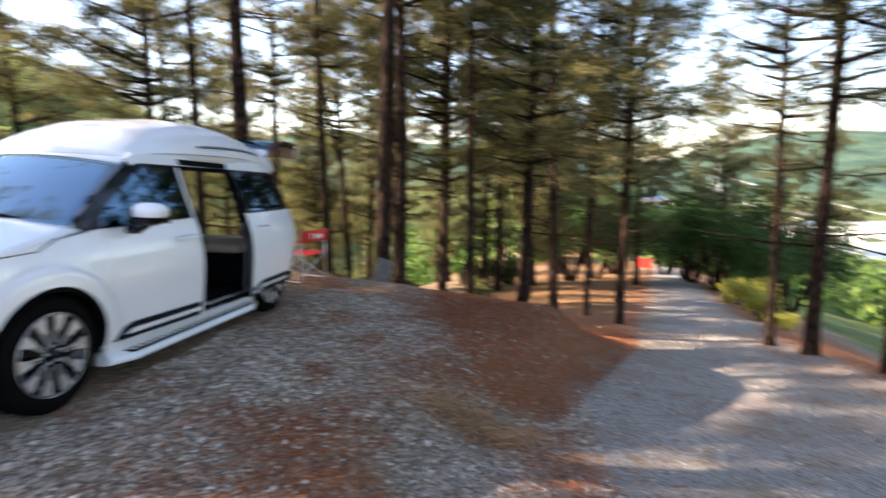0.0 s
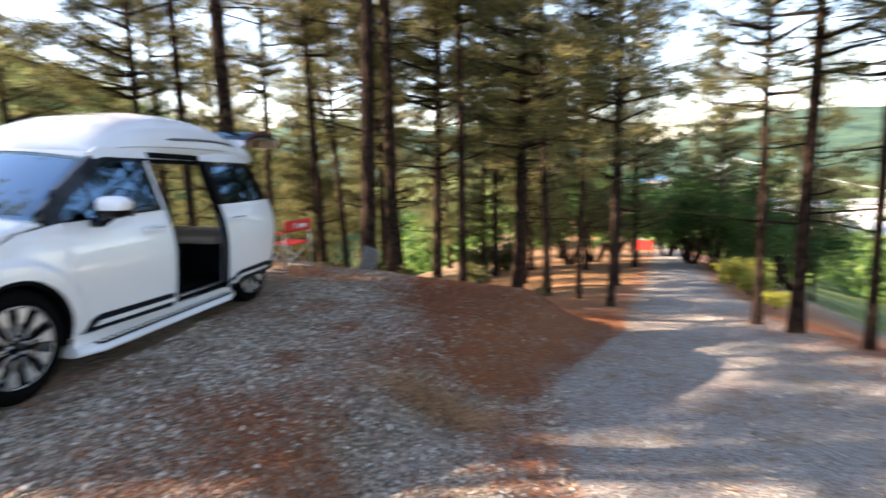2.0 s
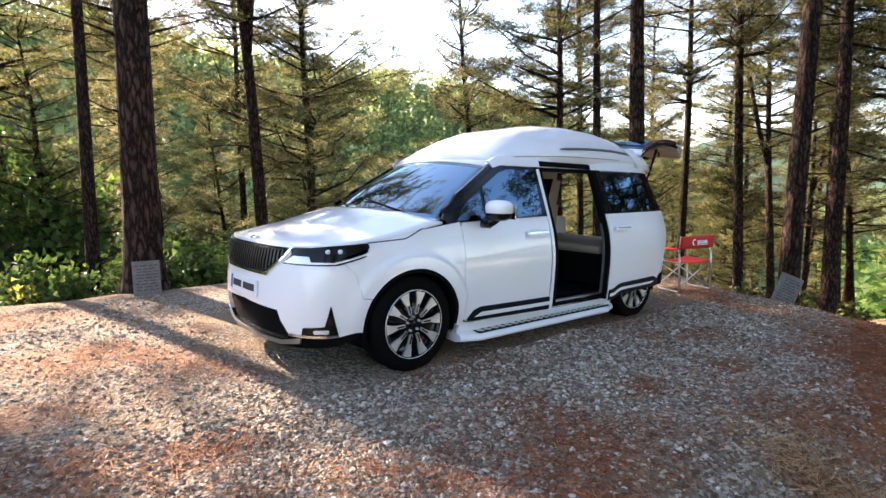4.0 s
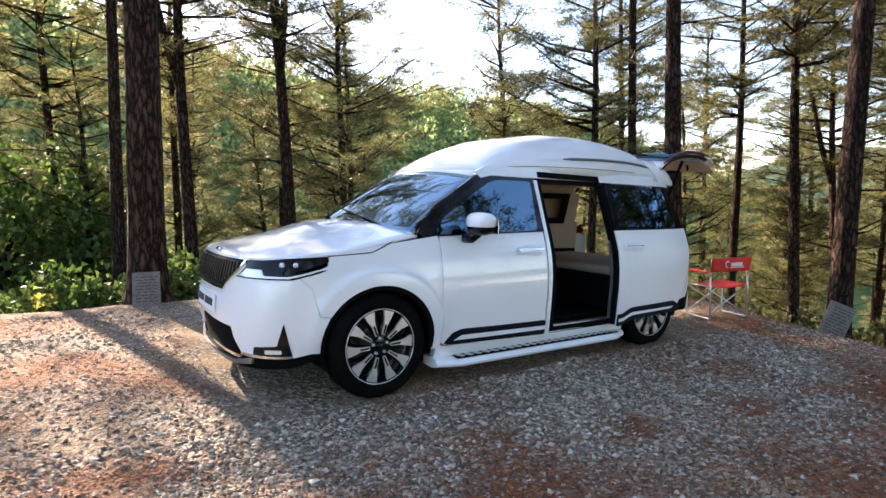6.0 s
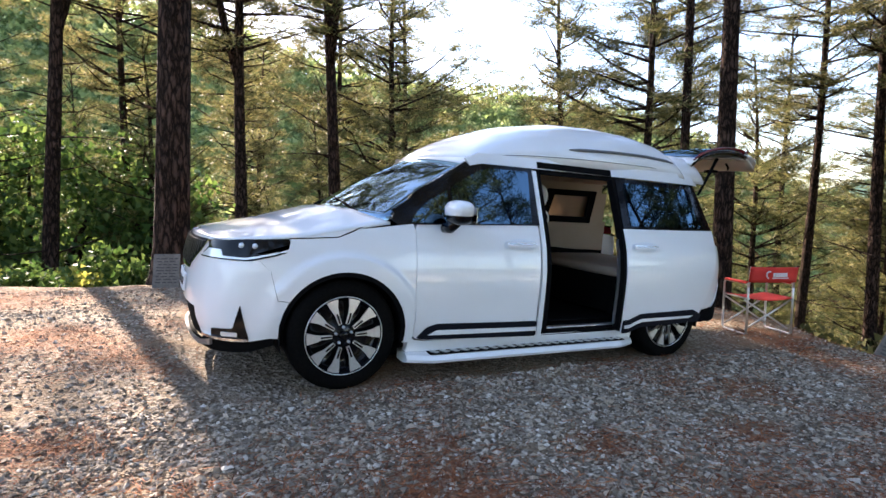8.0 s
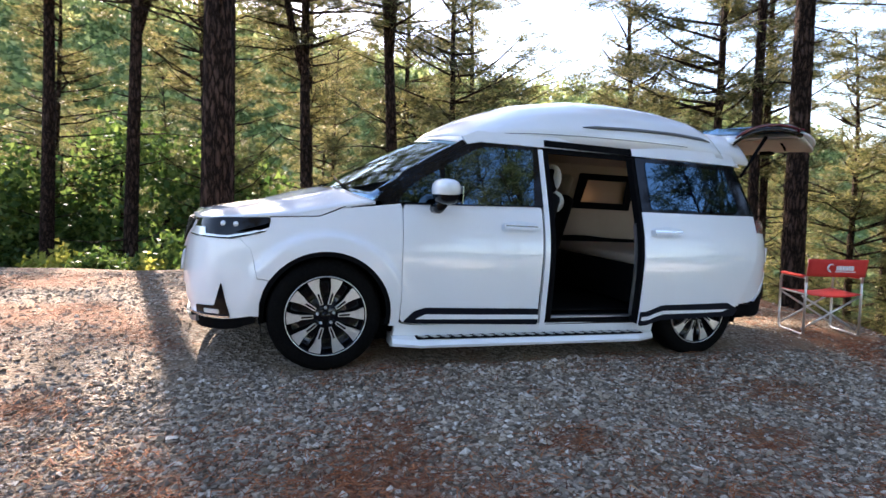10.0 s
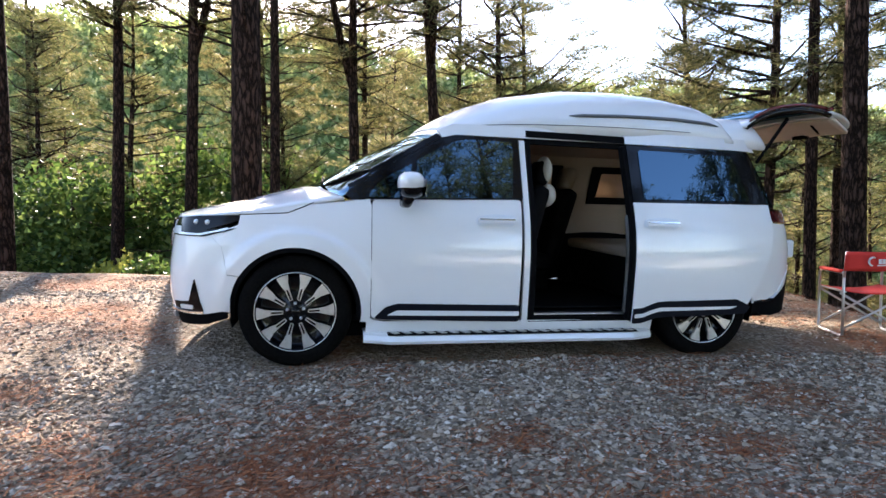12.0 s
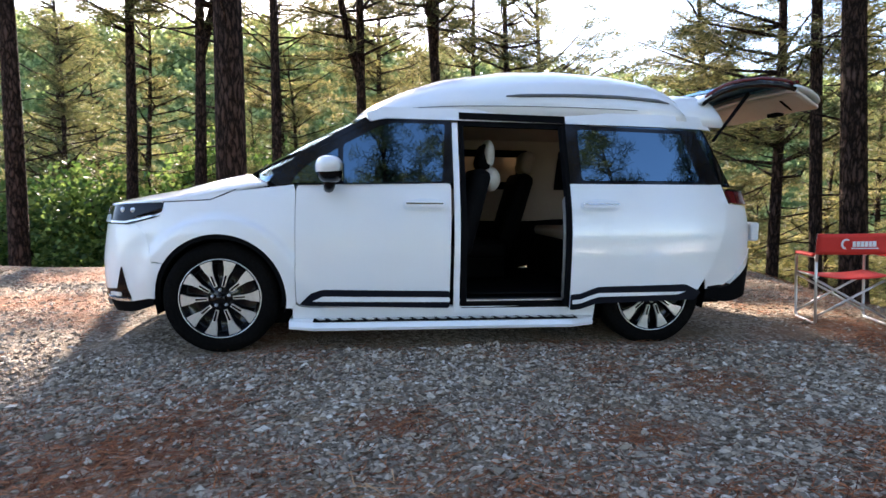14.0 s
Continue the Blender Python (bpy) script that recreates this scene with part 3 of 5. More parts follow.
def settle(u, z):
    """Where the drawn outlines sit on the body: seams drawn closer together, waist and sills lower, arches left round."""
    if u < U_FRONT:
        v, z = settle(2 * U_FRONT - u, z)
        return 2 * U_FRONT - v, z
    low = float(np.interp(z, [0.1, 0.28, 0.34, 0.47, 0.62, 0.80, 0.95, 1.05, 1.10, 1.15, 1.19, 1.6, 1.7], [0, 0.03, 0.045, 0.05, 0.02, 0.012, 0.06, 0.058, 0.045, 0.033, 0.04, 0.03, 0.03]))
    for hub in (0.0, 3.09):
        low *= float(smooth01(0.44, 0.62, math.hypot(u - hub, z - 0.37)))
    return float(np.interp(u, [-9, 0.45, 0.545, 1.60, 2.40, 2.60, 3.60, 6.0], [-9, 0.45, 0.488, 1.535, 2.31, 2.495, 3.49, 5.89])), z - low


def skin(u, z, side=1, off=0.0):
    """The point of the van's skin at distance u along its outline and height z."""
    sx = side
    u, z = settle(u, z)
    if u < U_FRONT:
        u, sx = 2 * U_FRONT - u, -side
    if u > U_REAR:
        u, sx = 2 * U_REAR - u, -side
    x, y = np.interp(u, PLAN_S, PLAN_XY[:, 0]), np.interp(u, PLAN_S, PLAN_XY[:, 1])
    e = 0.02
    x0, y0 = np.interp(u - e, PLAN_S, PLAN_XY[:, 0]), np.interp(u - e, PLAN_S, PLAN_XY[:, 1])
    x1, y1 = np.interp(u + e, PLAN_S, PLAN_XY[:, 0]), np.interp(u + e, PLAN_S, PLAN_XY[:, 1])
    tx, ty = x1 - x0, y1 - y0
    q = math.hypot(tx, ty)
    nx, ny = ty / q, -tx / q
    d = off - float(inset(u, z))
    return Vector((sx * (x + nx * d), y + ny * d, z))


def inside(poly, x, y):
    c = False
    for (x0, y0), (x1, y1) in zip(poly, poly[1:] + poly[:1]):
        if (y0 > y) != (y1 > y) and x < (x1 - x0) * (y - y0) / (y1 - y0) + x0:
            c = not c
    return c


def arc(cx, cz, r, a0, a1, n=14):
    return [(cx + r * math.cos(radians(a0 + (a1 - a0) * i / n)), cz + r * math.sin(radians(a0 + (a1 - a0) * i / n))) for i in range(n + 1)]


def rounded(poly, r=0.03, n=3):
    out = []
    k = len(poly)
    for i in range(k):
        p, a, b = Vector(poly[i]), Vector(poly[i - 1]), Vector(poly[(i + 1) % k])
        da, db = (a - p), (b - p)
        ra = min(r, da.length * 0.45)
        rb = min(r, db.length * 0.45)
        s, e = p + da.normalized() * ra, p + db.normalized() * rb
        for j in range(n + 1):
            t = j / n
            q = s * (1 - t) ** 2 + p * 2 * t * (1 - t) + e * t * t
            out.append((q.x, q.y))
    return out


def fill(poly, step):
    """Triangles over a flat outline, with inner points on a grid."""
    from mathutils.geometry import delaunay_2d_cdt
    ring = []
    for (x0, y0), (x1, y1) in zip(poly, poly[1:] + poly[:1]):
        ln = math.hypot(x1 - x0, y1 - y0)
        if ln < 1e-5:
            continue
        k = max(1, int(ln / step))
        ring += [(x0 + (x1 - x0) * i / k, y0 + (y1 - y0) * i / k) for i in range(k)]
    xs, ys = [p[0] for p in ring], [p[1] for p in ring]
    pts = list(ring)
    x = min(xs) + step * 0.5
    while x < max(xs):
        y = min(ys) + step * 0.5
        while y < max(ys):
            if inside(ring, x, y) and min((x - a) ** 2 + (y - b) ** 2 for a, b in ring) > (0.5 * step) ** 2:
                pts.append((x, y))
            y += step
        x += step
    v, _, f, *_ = delaunay_2d_cdt([Vector(p) for p in pts], [], [list(range(len(ring)))], 1, 1e-6)
    return [tuple(p) for p in v], [tuple(t) for t in f]


def panel(name, poly, mat, parent, side=1, off=0.0, thick=0.02, step=0.07, label="", where=None):
    """A curved panel with thickness that lies on the van's skin, cut to an outline of (u, z)."""
    where = where or skin
    v2, f = fill(list(poly), step)
    front = [where(u, z, side, off) for u, z in v2]
    back = [where(u, z, side, off - thick) for u, z in v2]
    k = len(v2)
    edges = {}
    for t in f:
        for a, b in zip(t, t[1:] + t[:1]):
            edges[(a, b)] = 1
    rim = [(a, b) for a, b in edges if (b, a) not in edges]
    faces = [tuple(t) for t in f] + [tuple(i + k for i in reversed(t)) for t in f] + [(b, a, a + k, b + k) for a, b in rim]
    me = mesh_from(name, front + back, faces, mat)
    sm = [True] * len(f) + [True] * len(f) + [False] * len(rim)
    me.polygons.foreach_set("use_smooth", sm)
    bm = bmesh.new()
    bm.from_mesh(me)
    bmesh.ops.recalc_face_normals(bm, faces=bm.faces)
    for e in bm.edges:
        if len(e.link_faces) == 2 and e.link_faces[0].normal.angle(e.link_faces[1].normal, 0) > radians(50):
            e.smooth = False
    bm.to_mesh(me)
    bm.free()
    ob = new(name, me)
    ob.parent = parent
    return tagged(ob, label)


def sheet(name, fn, nu, nv, mat, parent, thick=0.015, label=""):
    """A curved sheet with thickness from fn(a, v), a in -1..1, v in 0..1."""
    pts = [[Vector(fn(-1 + 2 * i / nu, j / nv)) for i in range(nu + 1)] for j in range(nv + 1)]
    bm = bmesh.new()
    vs = [[bm.verts.new(p) for p in row] for row in pts]
    for j in range(nv):
        for i in range(nu):
            f = bm.faces.new((vs[j][i], vs[j][i + 1], vs[j + 1][i + 1], vs[j + 1][i]))
            f.smooth = True
    bmesh.ops.recalc_face_normals(bm, faces=bm.faces)
    up = sum((f.normal.z for f in bm.faces))
    if up < 0:
        bmesh.ops.reverse_faces(bm, faces=bm.faces)
    ob = part(name, bm, mat, parent, label)
    if thick:
        sol = ob.modifiers.new("thickness", "SOLIDIFY")
        sol.thickness, sol.offset = thick, -1
    return ob


def lathe(profile, n=40, axis_x=True):
    """Rings of (radius, across) about the x axis."""
    bm = bmesh.new()
    rings = []
    for r, a in profile:
        rings.append([bm.verts.new((a, r * math.cos(2 * math.pi * k / n), r * math.sin(2 * math.pi * k / n))) for k in range(n)])
    for r0, r1 in zip(rings, rings[1:]):
        for k in range(n):
            f = bm.faces.new((r0[k], r0[(k + 1) % n], r1[(k + 1) % n], r1[k]))
            f.smooth = True
    bmesh.ops.recalc_face_normals(bm, faces=bm.faces)
    return bm


def prism(poly, depth, place):
    """An outline of (y, z) drawn out along x by depth, then moved by place."""
    bm = bmesh.new()
    a = [bm.verts.new(place @ Vector((0, y, z))) for y, z in poly]
    b = [bm.verts.new(place @ Vector((depth, y, z))) for y, z in poly]
    bm.faces.new(a[::-1])
    bm.faces.new(b)
    k = len(poly)
    for i in range(k):
        bm.faces.new((a[i], a[(i + 1) % k], b[(i + 1) % k], b[i]))
    bmesh.ops.recalc_face_normals(bm, faces=bm.faces)
    return bm


def build_wheel(van, x, y, side, spin):
    wheel = new("wheel")
    wheel.parent = van
    wheel.matrix_basis = pose(x, y, 0.37, spin, 0, 0 if side > 0 else 180)
    part("tyre", lathe([(0.262, -0.235), (0.33, -0.235), (0.362, -0.215), (0.370, -0.18), (0.370, -0.06), (0.362, -0.025), (0.335, -0.004), (0.30, 0.0), (0.272, -0.004), (0.262, -0.012), (0.262, -0.235)], 56), MAT_TYRE, wheel, "black road tyre")
    part("rim", lathe([(0.262, -0.23), (0.262, -0.006), (0.256, -0.004), (0.248, -0.012), (0.238, -0.05), (0.22, -0.075), (0.10, -0.06), (0.065, -0.035), (0.0, -0.032)], 56), MAT_GLOSSBLACK, wheel, "gloss black alloy rim")
    for k in range(5):
        for sgn in (-1, 1):
            a = 72 * k + sgn * 17.5
            rot = pose(-0.026, 0, 0, a, 0, 0)
            w = 0.047
            outline = [(-0.011, 0.08), (0.011, 0.08), (0.014, 0.148), (w * (0.45 if sgn > 0 else 0.62), 0.195), (w * 0.86, 0.248), (0.0, 0.253), (-w * 0.86, 0.248), (-w * (0.62 if sgn > 0 else 0.45), 0.195), (-0.014, 0.148)]
            part("spoke", prism(outline, 0.016, rot), MAT_MACHINED, wheel, "machined silver spoke face")
            part("spoke_groove", prism([(-0.005, 0.085), (0.005, 0.085), (0.006, 0.155), (-0.006, 0.155)], 0.0035, pose(-0.0095, 0, 0, a, 0, 0)), MAT_GLOSSBLACK, wheel)
        part("wheel_nut", lathe([(0.0, -0.008), (0.009, -0.008), (0.011, -0.03)], 8), MAT_SATIN, wheel).matrix_basis = pose(0, 0.055 * math.sin(radians(72 * k)), 0.055 * math.cos(radians(72 * k)))
    part("rim_edge", lathe([(0.256, -0.012), (0.257, -0.004), (0.262, -0.003), (0.2625, -0.012)], 56), MAT_MACHINED, wheel, "bright machined rim edge")
    part("hub_cap", lathe([(0.0, -0.006), (0.026, -0.007), (0.031, -0.012), (0.031, -0.035)], 24), MAT_GLOSSBLACK, wheel)
    part("brake_disc", lathe([(0.0, -0.11), (0.16, -0.11), (0.16, -0.13), (0.0, -0.13)], 32), MAT_SATIN, wheel)
    return wheel


def build_mirror(van, side):
    mirror = new("door_mirror")
    mirror.parent = van

    def blob(name, centre, size, mat, cut=None, label=""):
        bm = bmesh.new()
        bmesh.ops.create_uvsphere(bm, u_segments=24, v_segments=14, radius=1.0)
        for v in bm.verts:
            c = v.co
            p = 0.78
            v.co = Vector([math.copysign(abs(t) ** p, t) for t in c])
            v.co = Vector((v.co.x * size[0] * side * (1 + 0.12 * v.co.z), v.co.y * size[1], v.co.z * size[2])) + Vector((centre[0] * side, centre[1], centre[2]))
        if cut:
            bmesh.ops.bisect_plane(bm, geom=bm.verts[:] + bm.edges[:] + bm.faces[:], plane_co=(0, 0, cut), plane_no=(0, 0, -1), clear_outer=True)
        bmesh.ops.recalc_face_normals(bm, faces=bm.faces)
        return part(name, bm, mat, mirror, label, True)

    blob("mirror_cap", (1.10, 0.72, 1.225), (0.125, 0.085, 0.075), MAT_PAINT, 1.195, "white painted mirror cap")
    blob("mirror_housing", (1.095, 0.725, 1.20), (0.12, 0.08, 0.07), MAT_GLOSSBLACK, None, "gloss black mirror housing")
    part("mirror_arm", bm_tube([(0.93 * side, 0.70, 1.10), (1.0 * side, 0.71, 1.10), (1.07 * side, 0.72, 1.16)], [0.035, 0.035, 0.045], 10), MAT_GLOSSBLACK, mirror, "", True)
    part("mirror_glass", bm_box((0.2, 0.004, 0.11), (1.095 * side, 0.807, 1.20), 0.0), MAT_CHROME, mirror, "mirror glass")
    return mirror


def build_handle(parent, u, z, side, off=0.0):
    handle = panel("door_handle", rounded([(u - 0.135, z - 0.012), (u + 0.135, z - 0.012), (u + 0.135, z + 0.02), (u - 0.135, z + 0.02)], 0.014), MAT_PAINT, parent, side, off + 0.034, 0.014, 0.03, "white and chrome pull handle")
    panel("handle_recess", rounded([(u - 0.15, z - 0.02), (u - 0.11, z - 0.036), (u + 0.11, z - 0.036), (u + 0.15, z + 0.0), (u + 0.14, z + 0.026), (u + 0.03, z + 0.036), (u - 0.03, z + 0.036), (u - 0.14, z + 0.02)], 0.02), MAT_PLATE, handle, side, off + 0.004, 0.006, 0.03)
    panel("handle_strip", [(u - 0.125, z + 0.006), (u + 0.125, z + 0.006), (u + 0.125, z + 0.014), (u - 0.125, z + 0.014)], MAT_CHROME, handle, side, off + 0.038, 0.005, 0.05)


def hood_edge(v):
    """The hood's outer edge: u and z, from beside the grille back along the wing."""
    u = np.interp(v, [0, 0.25, 0.5, 1], [U_FRONT + 0.66, -0.62, -0.25, 0.30])
    z = np.interp(v, [0, 0.25, 0.5, 1], [1.035, 1.045, 1.075, 1.162])
    return float(u), float(z)


def build_van():
    van = new("camper_van")
    tagged(van, "white high-roof camper van with its side door and tailgate open", "van")
    for side in (1, -1):
        # wing
        panel("front_wing", [(-0.428, 0.614), (-0.4735, 0.80), (-0.561, 0.915), (-0.37, 0.99), (-0.36, 1.062), (0.0, 1.104), (0.50, 1.155), (0.535, 1.12), (0.535, 0.36), (0.48, 0.30), (0.415, 0.30)]
              + [p for p in arc(0, 0.37, ARCH, -8, 147, 22)], MAT_PAINT, van, side, 0.0, 0.02, 0.03, "white painted front wing")
        panel("arch_trim", arc(0, 0.37, ARCH + 0.004, -8, 188, 26) + arc(0, 0.37, ARCH - 0.03, 188, -8, 26), MAT_PLASTIC, van, side, -0.004, 0.03, 0.06)
        # front door
        door = panel("front_door", rounded([(0.545, 0.36), (1.575, 0.33), (1.585, 1.18), (0.545, 1.15)], 0.03), MAT_PAINT, van, side, 0.0, 0.05, 0.06, "white painted front door")
        panel("window_surround", [(0.36, 1.146), (1.603, 1.184), (1.598, 1.612), (1.14, 1.616), (1.03, 1.592), (0.68, 1.402), (0.335, 1.225), (0.31, 1.18)], MAT_GLOSSBLACK, door, side, -0.002, 0.02, 0.06, "gloss black window frame")
        panel("door_window", rounded([(0.85, 1.170), (1.525, 1.192), (1.555, 1.585), (1.20, 1.588), (1.09, 1.558), (0.85, 1.43)], 0.02), MAT_PRIVACY, door, side, 0.004, 0.004, 0.06, "dark tinted glass")
        panel("quarter_window", rounded([(0.47, 1.166), (0.815, 1.172), (0.815, 1.405), (0.64, 1.31)], 0.012), MAT_PRIVACY, door, side, 0.004, 0.004, 0.06, "dark tinted glass")
        panel("door_waist_strip", [(0.55, 1.150), (1.59, 1.182), (1.59, 1.192), (0.55, 1.160)], MAT_NAVYTRIM, door, side, 0.006, 0.01, 0.1)
        build_handle(door, 1.40, 1.05, side)
        clad = panel("door_cladding", rounded([(0.565, 0.365), (1.575, 0.34), (1.575, 0.462), (0.72, 0.475), (0.64, 0.45)], 0.015), MAT_NAVYTRIM, door, side, 0.016, 0.014, 0.06, "dark blue black sill trim")
        panel("cladding_strip", rounded([(0.65, 0.395), (1.575, 0.385), (1.575, 0.418), (0.72, 0.43)], 0.008), MAT_PAINT, clad, side, 0.021, 0.006, 0.06, "white insert strip")
        # body frame round the door opening
        panel("centre_pillar", [(1.606, 0.30), (1.648, 0.30), (1.648, 1.60), (1.606, 1.60)], MAT_PAINT, van, side, -0.008, 0.03, 0.08)
        panel("roof_rail", [(1.035, 1.597), (1.14, 1.620), (3.62, 1.605), (3.72, 1.60), (3.64, 1.70), (1.12, 1.70), (1.0, 1.65)], MAT_PAINT, van, side, 0.0, 0.03, 0.07, "white roof rail")
        panel("front_pillar", [(0.335, 1.228), (0.68, 1.405), (1.03, 1.596), (1.0, 1.625), (0.66, 1.432), (0.32, 1.25)], MAT_GLOSSBLACK, van, side, -0.004, 0.03, 0.05, "gloss black windscreen pillar")
        panel("rocker_panel", [(0.46, 0.20), (2.66, 0.20), (2.66, 0.345), (0.48, 0.345)], MAT_PAINT, van, side, -0.012, 0.06, 0.08)
        panel("quarter_panel", [(2.66, 0.345), (2.68, 0.36)] + arc(3.09, 0.37, ARCH, 180, 0, 22) + [(3.53, 0.42), (3.74, 0.50), (3.96, 0.62), (4.0, 1.06), (3.72, 1.07), (3.68, 1.20), (2.66, 1.20)], MAT_PAINT, van, side, 0.0, 0.02, 0.07, "white rear quarter panel")
        panel("rear_side_window", [(2.66, 1.20), (3.78, 1.20), (3.72, 1.35), (3.60, 1.60), (2.66, 1.60)], MAT_PRIVACY if side > 0 else MAT_SCREENLIGHT, van, side, -0.004, 0.005, 0.07, "dark tinted rear glass")
        panel("rear_pillar_cover", [(3.44, 1.205), (3.82, 1.18), (3.75, 1.35), (3.63, 1.605), (3.36, 1.605)], MAT_GLOSSBLACK, van, side, -0.012, 0.02, 0.07)
        lamp = panel("tail_lamp", rounded([(3.74, 1.075), (4.02, 1.065), (4.02, 1.13), (3.72, 1.15)], 0.02), MAT_REDLENS, van, side, 0.012, 0.03, 0.05, "dark red tail lamp")
        panel("lamp_border", [(3.70, 1.15), (4.02, 1.13), (4.02, 1.145), (3.69, 1.166)], MAT_GLOSSBLACK, lamp, side, 0.014, 0.02, 0.05)
        panel("rear_pillar", [(3.90, 0.62), (4.06, 0.62), (4.06, 1.05), (3.9, 1.06)], MAT_PAINT, van, side, -0.003, 0.02, 0.07)
        # bumpers' flank parts
        panel("rear_bumper_corner", [(3.50, 0.33), (3.80, 0.35), (4.25, 0.40), (4.35, 0.50), (4.0, 0.60), (3.72, 0.47), (3.50, 0.40)], MAT_PLASTIC, van, side, 0.012, 0.04, 0.07, "black plastic bumper corner")
        panel("rear_bumper", [(3.74, 0.48), (4.0, 0.60), (4.36, 0.50), (4.75, 0.48), (4.75, 0.66), (4.0, 0.70)], MAT_PAINT, van, side, 0.006, 0.03, 0.07)
        # head lamp
        lamp = panel("head_lamp", rounded([(U_FRONT + 0.62, 0.95), (-0.60, 0.948), (-0.36, 1.02), (-0.37, 1.052), (-0.66, 1.04), (U_FRONT + 0.80, 1.028), (U_FRONT + 0.60, 1.02)], 0.012), MAT_GLOSSBLACK, van, side, 0.004, 0.03, 0.05, "slim dark head lamp")
        panel("strip_housing", [(U_FRONT + 0.53, 0.893), (-0.60, 0.889), (-0.38, 0.968), (-0.60, 0.952), (U_FRONT + 0.82, 0.985), (U_FRONT + 0.62, 0.982)], MAT_GLOSSBLACK, lamp, side, 0.006, 0.012, 0.05)
        panel("daylight_strip", [(U_FRONT + 0.55, 0.905), (-0.62, 0.903), (-0.42, 0.965), (-0.44, 0.972), (-0.63, 0.92), (U_FRONT + 0.80, 0.925), (U_FRONT + 0.78, 0.97), (U_FRONT + 0.64, 0.97)], MAT_LAMPLENS, lamp, side, 0.012, 0.014, 0.05, "clear angled light strip")
        for du in (0.0, 0.09):
            c = skin(U_FRONT + 0.93 + du, 1.0, side, -0.005)
            bm = bmesh.new()
            bmesh.ops.create_uvsphere(bm, u_segments=14, v_segments=8, radius=0.019, matrix=Matrix.Translation(c))
            part("lamp_lens", bm, MAT_LAMPLENS, lamp, "clear round projector lens", True)
        panel("bonnet_seam", [(-0.37, 1.051), (-0.06, 1.066), (0.04, 1.098), (0.12, 1.13), (0.12, 1.134), (0.035, 1.103), (-0.06, 1.071), (-0.37, 1.056)], MAT_GLOSSBLACK, van, side, 0.0015, 0.003, 0.06, "thin dark bonnet gap")
        # fog lamp recess
        fog = panel("fog_recess", rounded([(U_FRONT + 0.72, 0.40), (U_FRONT + 1.0, 0.405), (U_FRONT + 0.945, 0.60), (U_FRONT + 0.90, 0.475), (U_FRONT + 0.74, 0.465)], 0.01), MAT_GLOSSBLACK, van, side, 0.006, 0.015, 0.05, "black fog lamp recess")
        panel("fog_trim", [(U_FRONT + 0.60, 0.395), (U_FRONT + 1.0, 0.39), (U_FRONT + 1.0, 0.405), (U_FRONT + 0.62, 0.412)], MAT_CHROME, fog, side, 0.014, 0.012, 0.05)
        panel("fog_lens", rounded([(U_FRONT + 0.82, 0.42), (U_FRONT + 0.93, 0.42), (U_FRONT + 0.93, 0.45), (U_FRONT + 0.82, 0.45)], 0.01), MAT_LAMPLENS, fog, side, 0.012, 0.008, 0.05)
        # running board
        board = new("running_board")
        board.parent = van
        sec = [(0.80, 0.155), (0.96, 0.15), (1.045, 0.165), (1.055, 0.185), (1.03, 0.215), (0.97, 0.225), (0.80, 0.225)]
        bm = bmesh.new()
        rings = []
        for i in range(13):
            y = 0.44 + (2.53 - 0.44) * i / 12
            k = 0.72 if i in (0, 12) else 1.0
            rings.append([bm.verts.new((side * (0.80 + (x - 0.80) * k), y, z)) for x, z in sec])
        for r0, r1 in zip(rings, rings[1:]):
            for k in range(len(sec)):
                bm.faces.new((r0[k], r0[(k + 1) % len(sec)], r1[(k + 1) % len(sec)], r1[k]))
        bm.faces.new(rings[0])
        bm.faces.new(rings[-1][::-1])
        bmesh.ops.recalc_face_normals(bm, faces=bm.faces)
        part("board", bm, MAT_PAINT, board, "white side step")
        tread = part("tread", bm_box((0.085, 1.80, 0.008), (side * 0.985, 1.50, 0.2245), 0.002, None), MAT_PLASTIC, board, "black ribbed step tread")
        for k in range(22):
            part("tread_rib", bm_box((0.06, 0.045, 0.004), (side * 0.985, 0.65 + k * 0.081, 0.2305), 0.0, pose(0, 0, 0, 0, 0, 25)), MAT_SATIN, tread)
        build_mirror(van, side)
        # wheels and dark arches
        for wy in (0.0, 2.98):
            build_wheel(van, side * 0.955, wy, side, 3 if wy == 0 else 40)
            bm = bmesh.new()
            pts = arc(0, 0, ARCH - 0.012, -15, 195, 20)
            a = [bm.verts.new((side * 0.93, wy + p[0], 0.37 + p[1])) for p in pts]
            b = [bm.verts.new((side * 0.62, wy + p[0], 0.37 + p[1])) for p in pts]
            for i in range(len(pts) - 1):
                bm.faces.new((a[i], a[i + 1], b[i + 1], b[i]))
            bm.faces.new(b)
            part("arch_liner", bm, MAT_PLASTIC, van)
    # nose
    F = U_FRONT
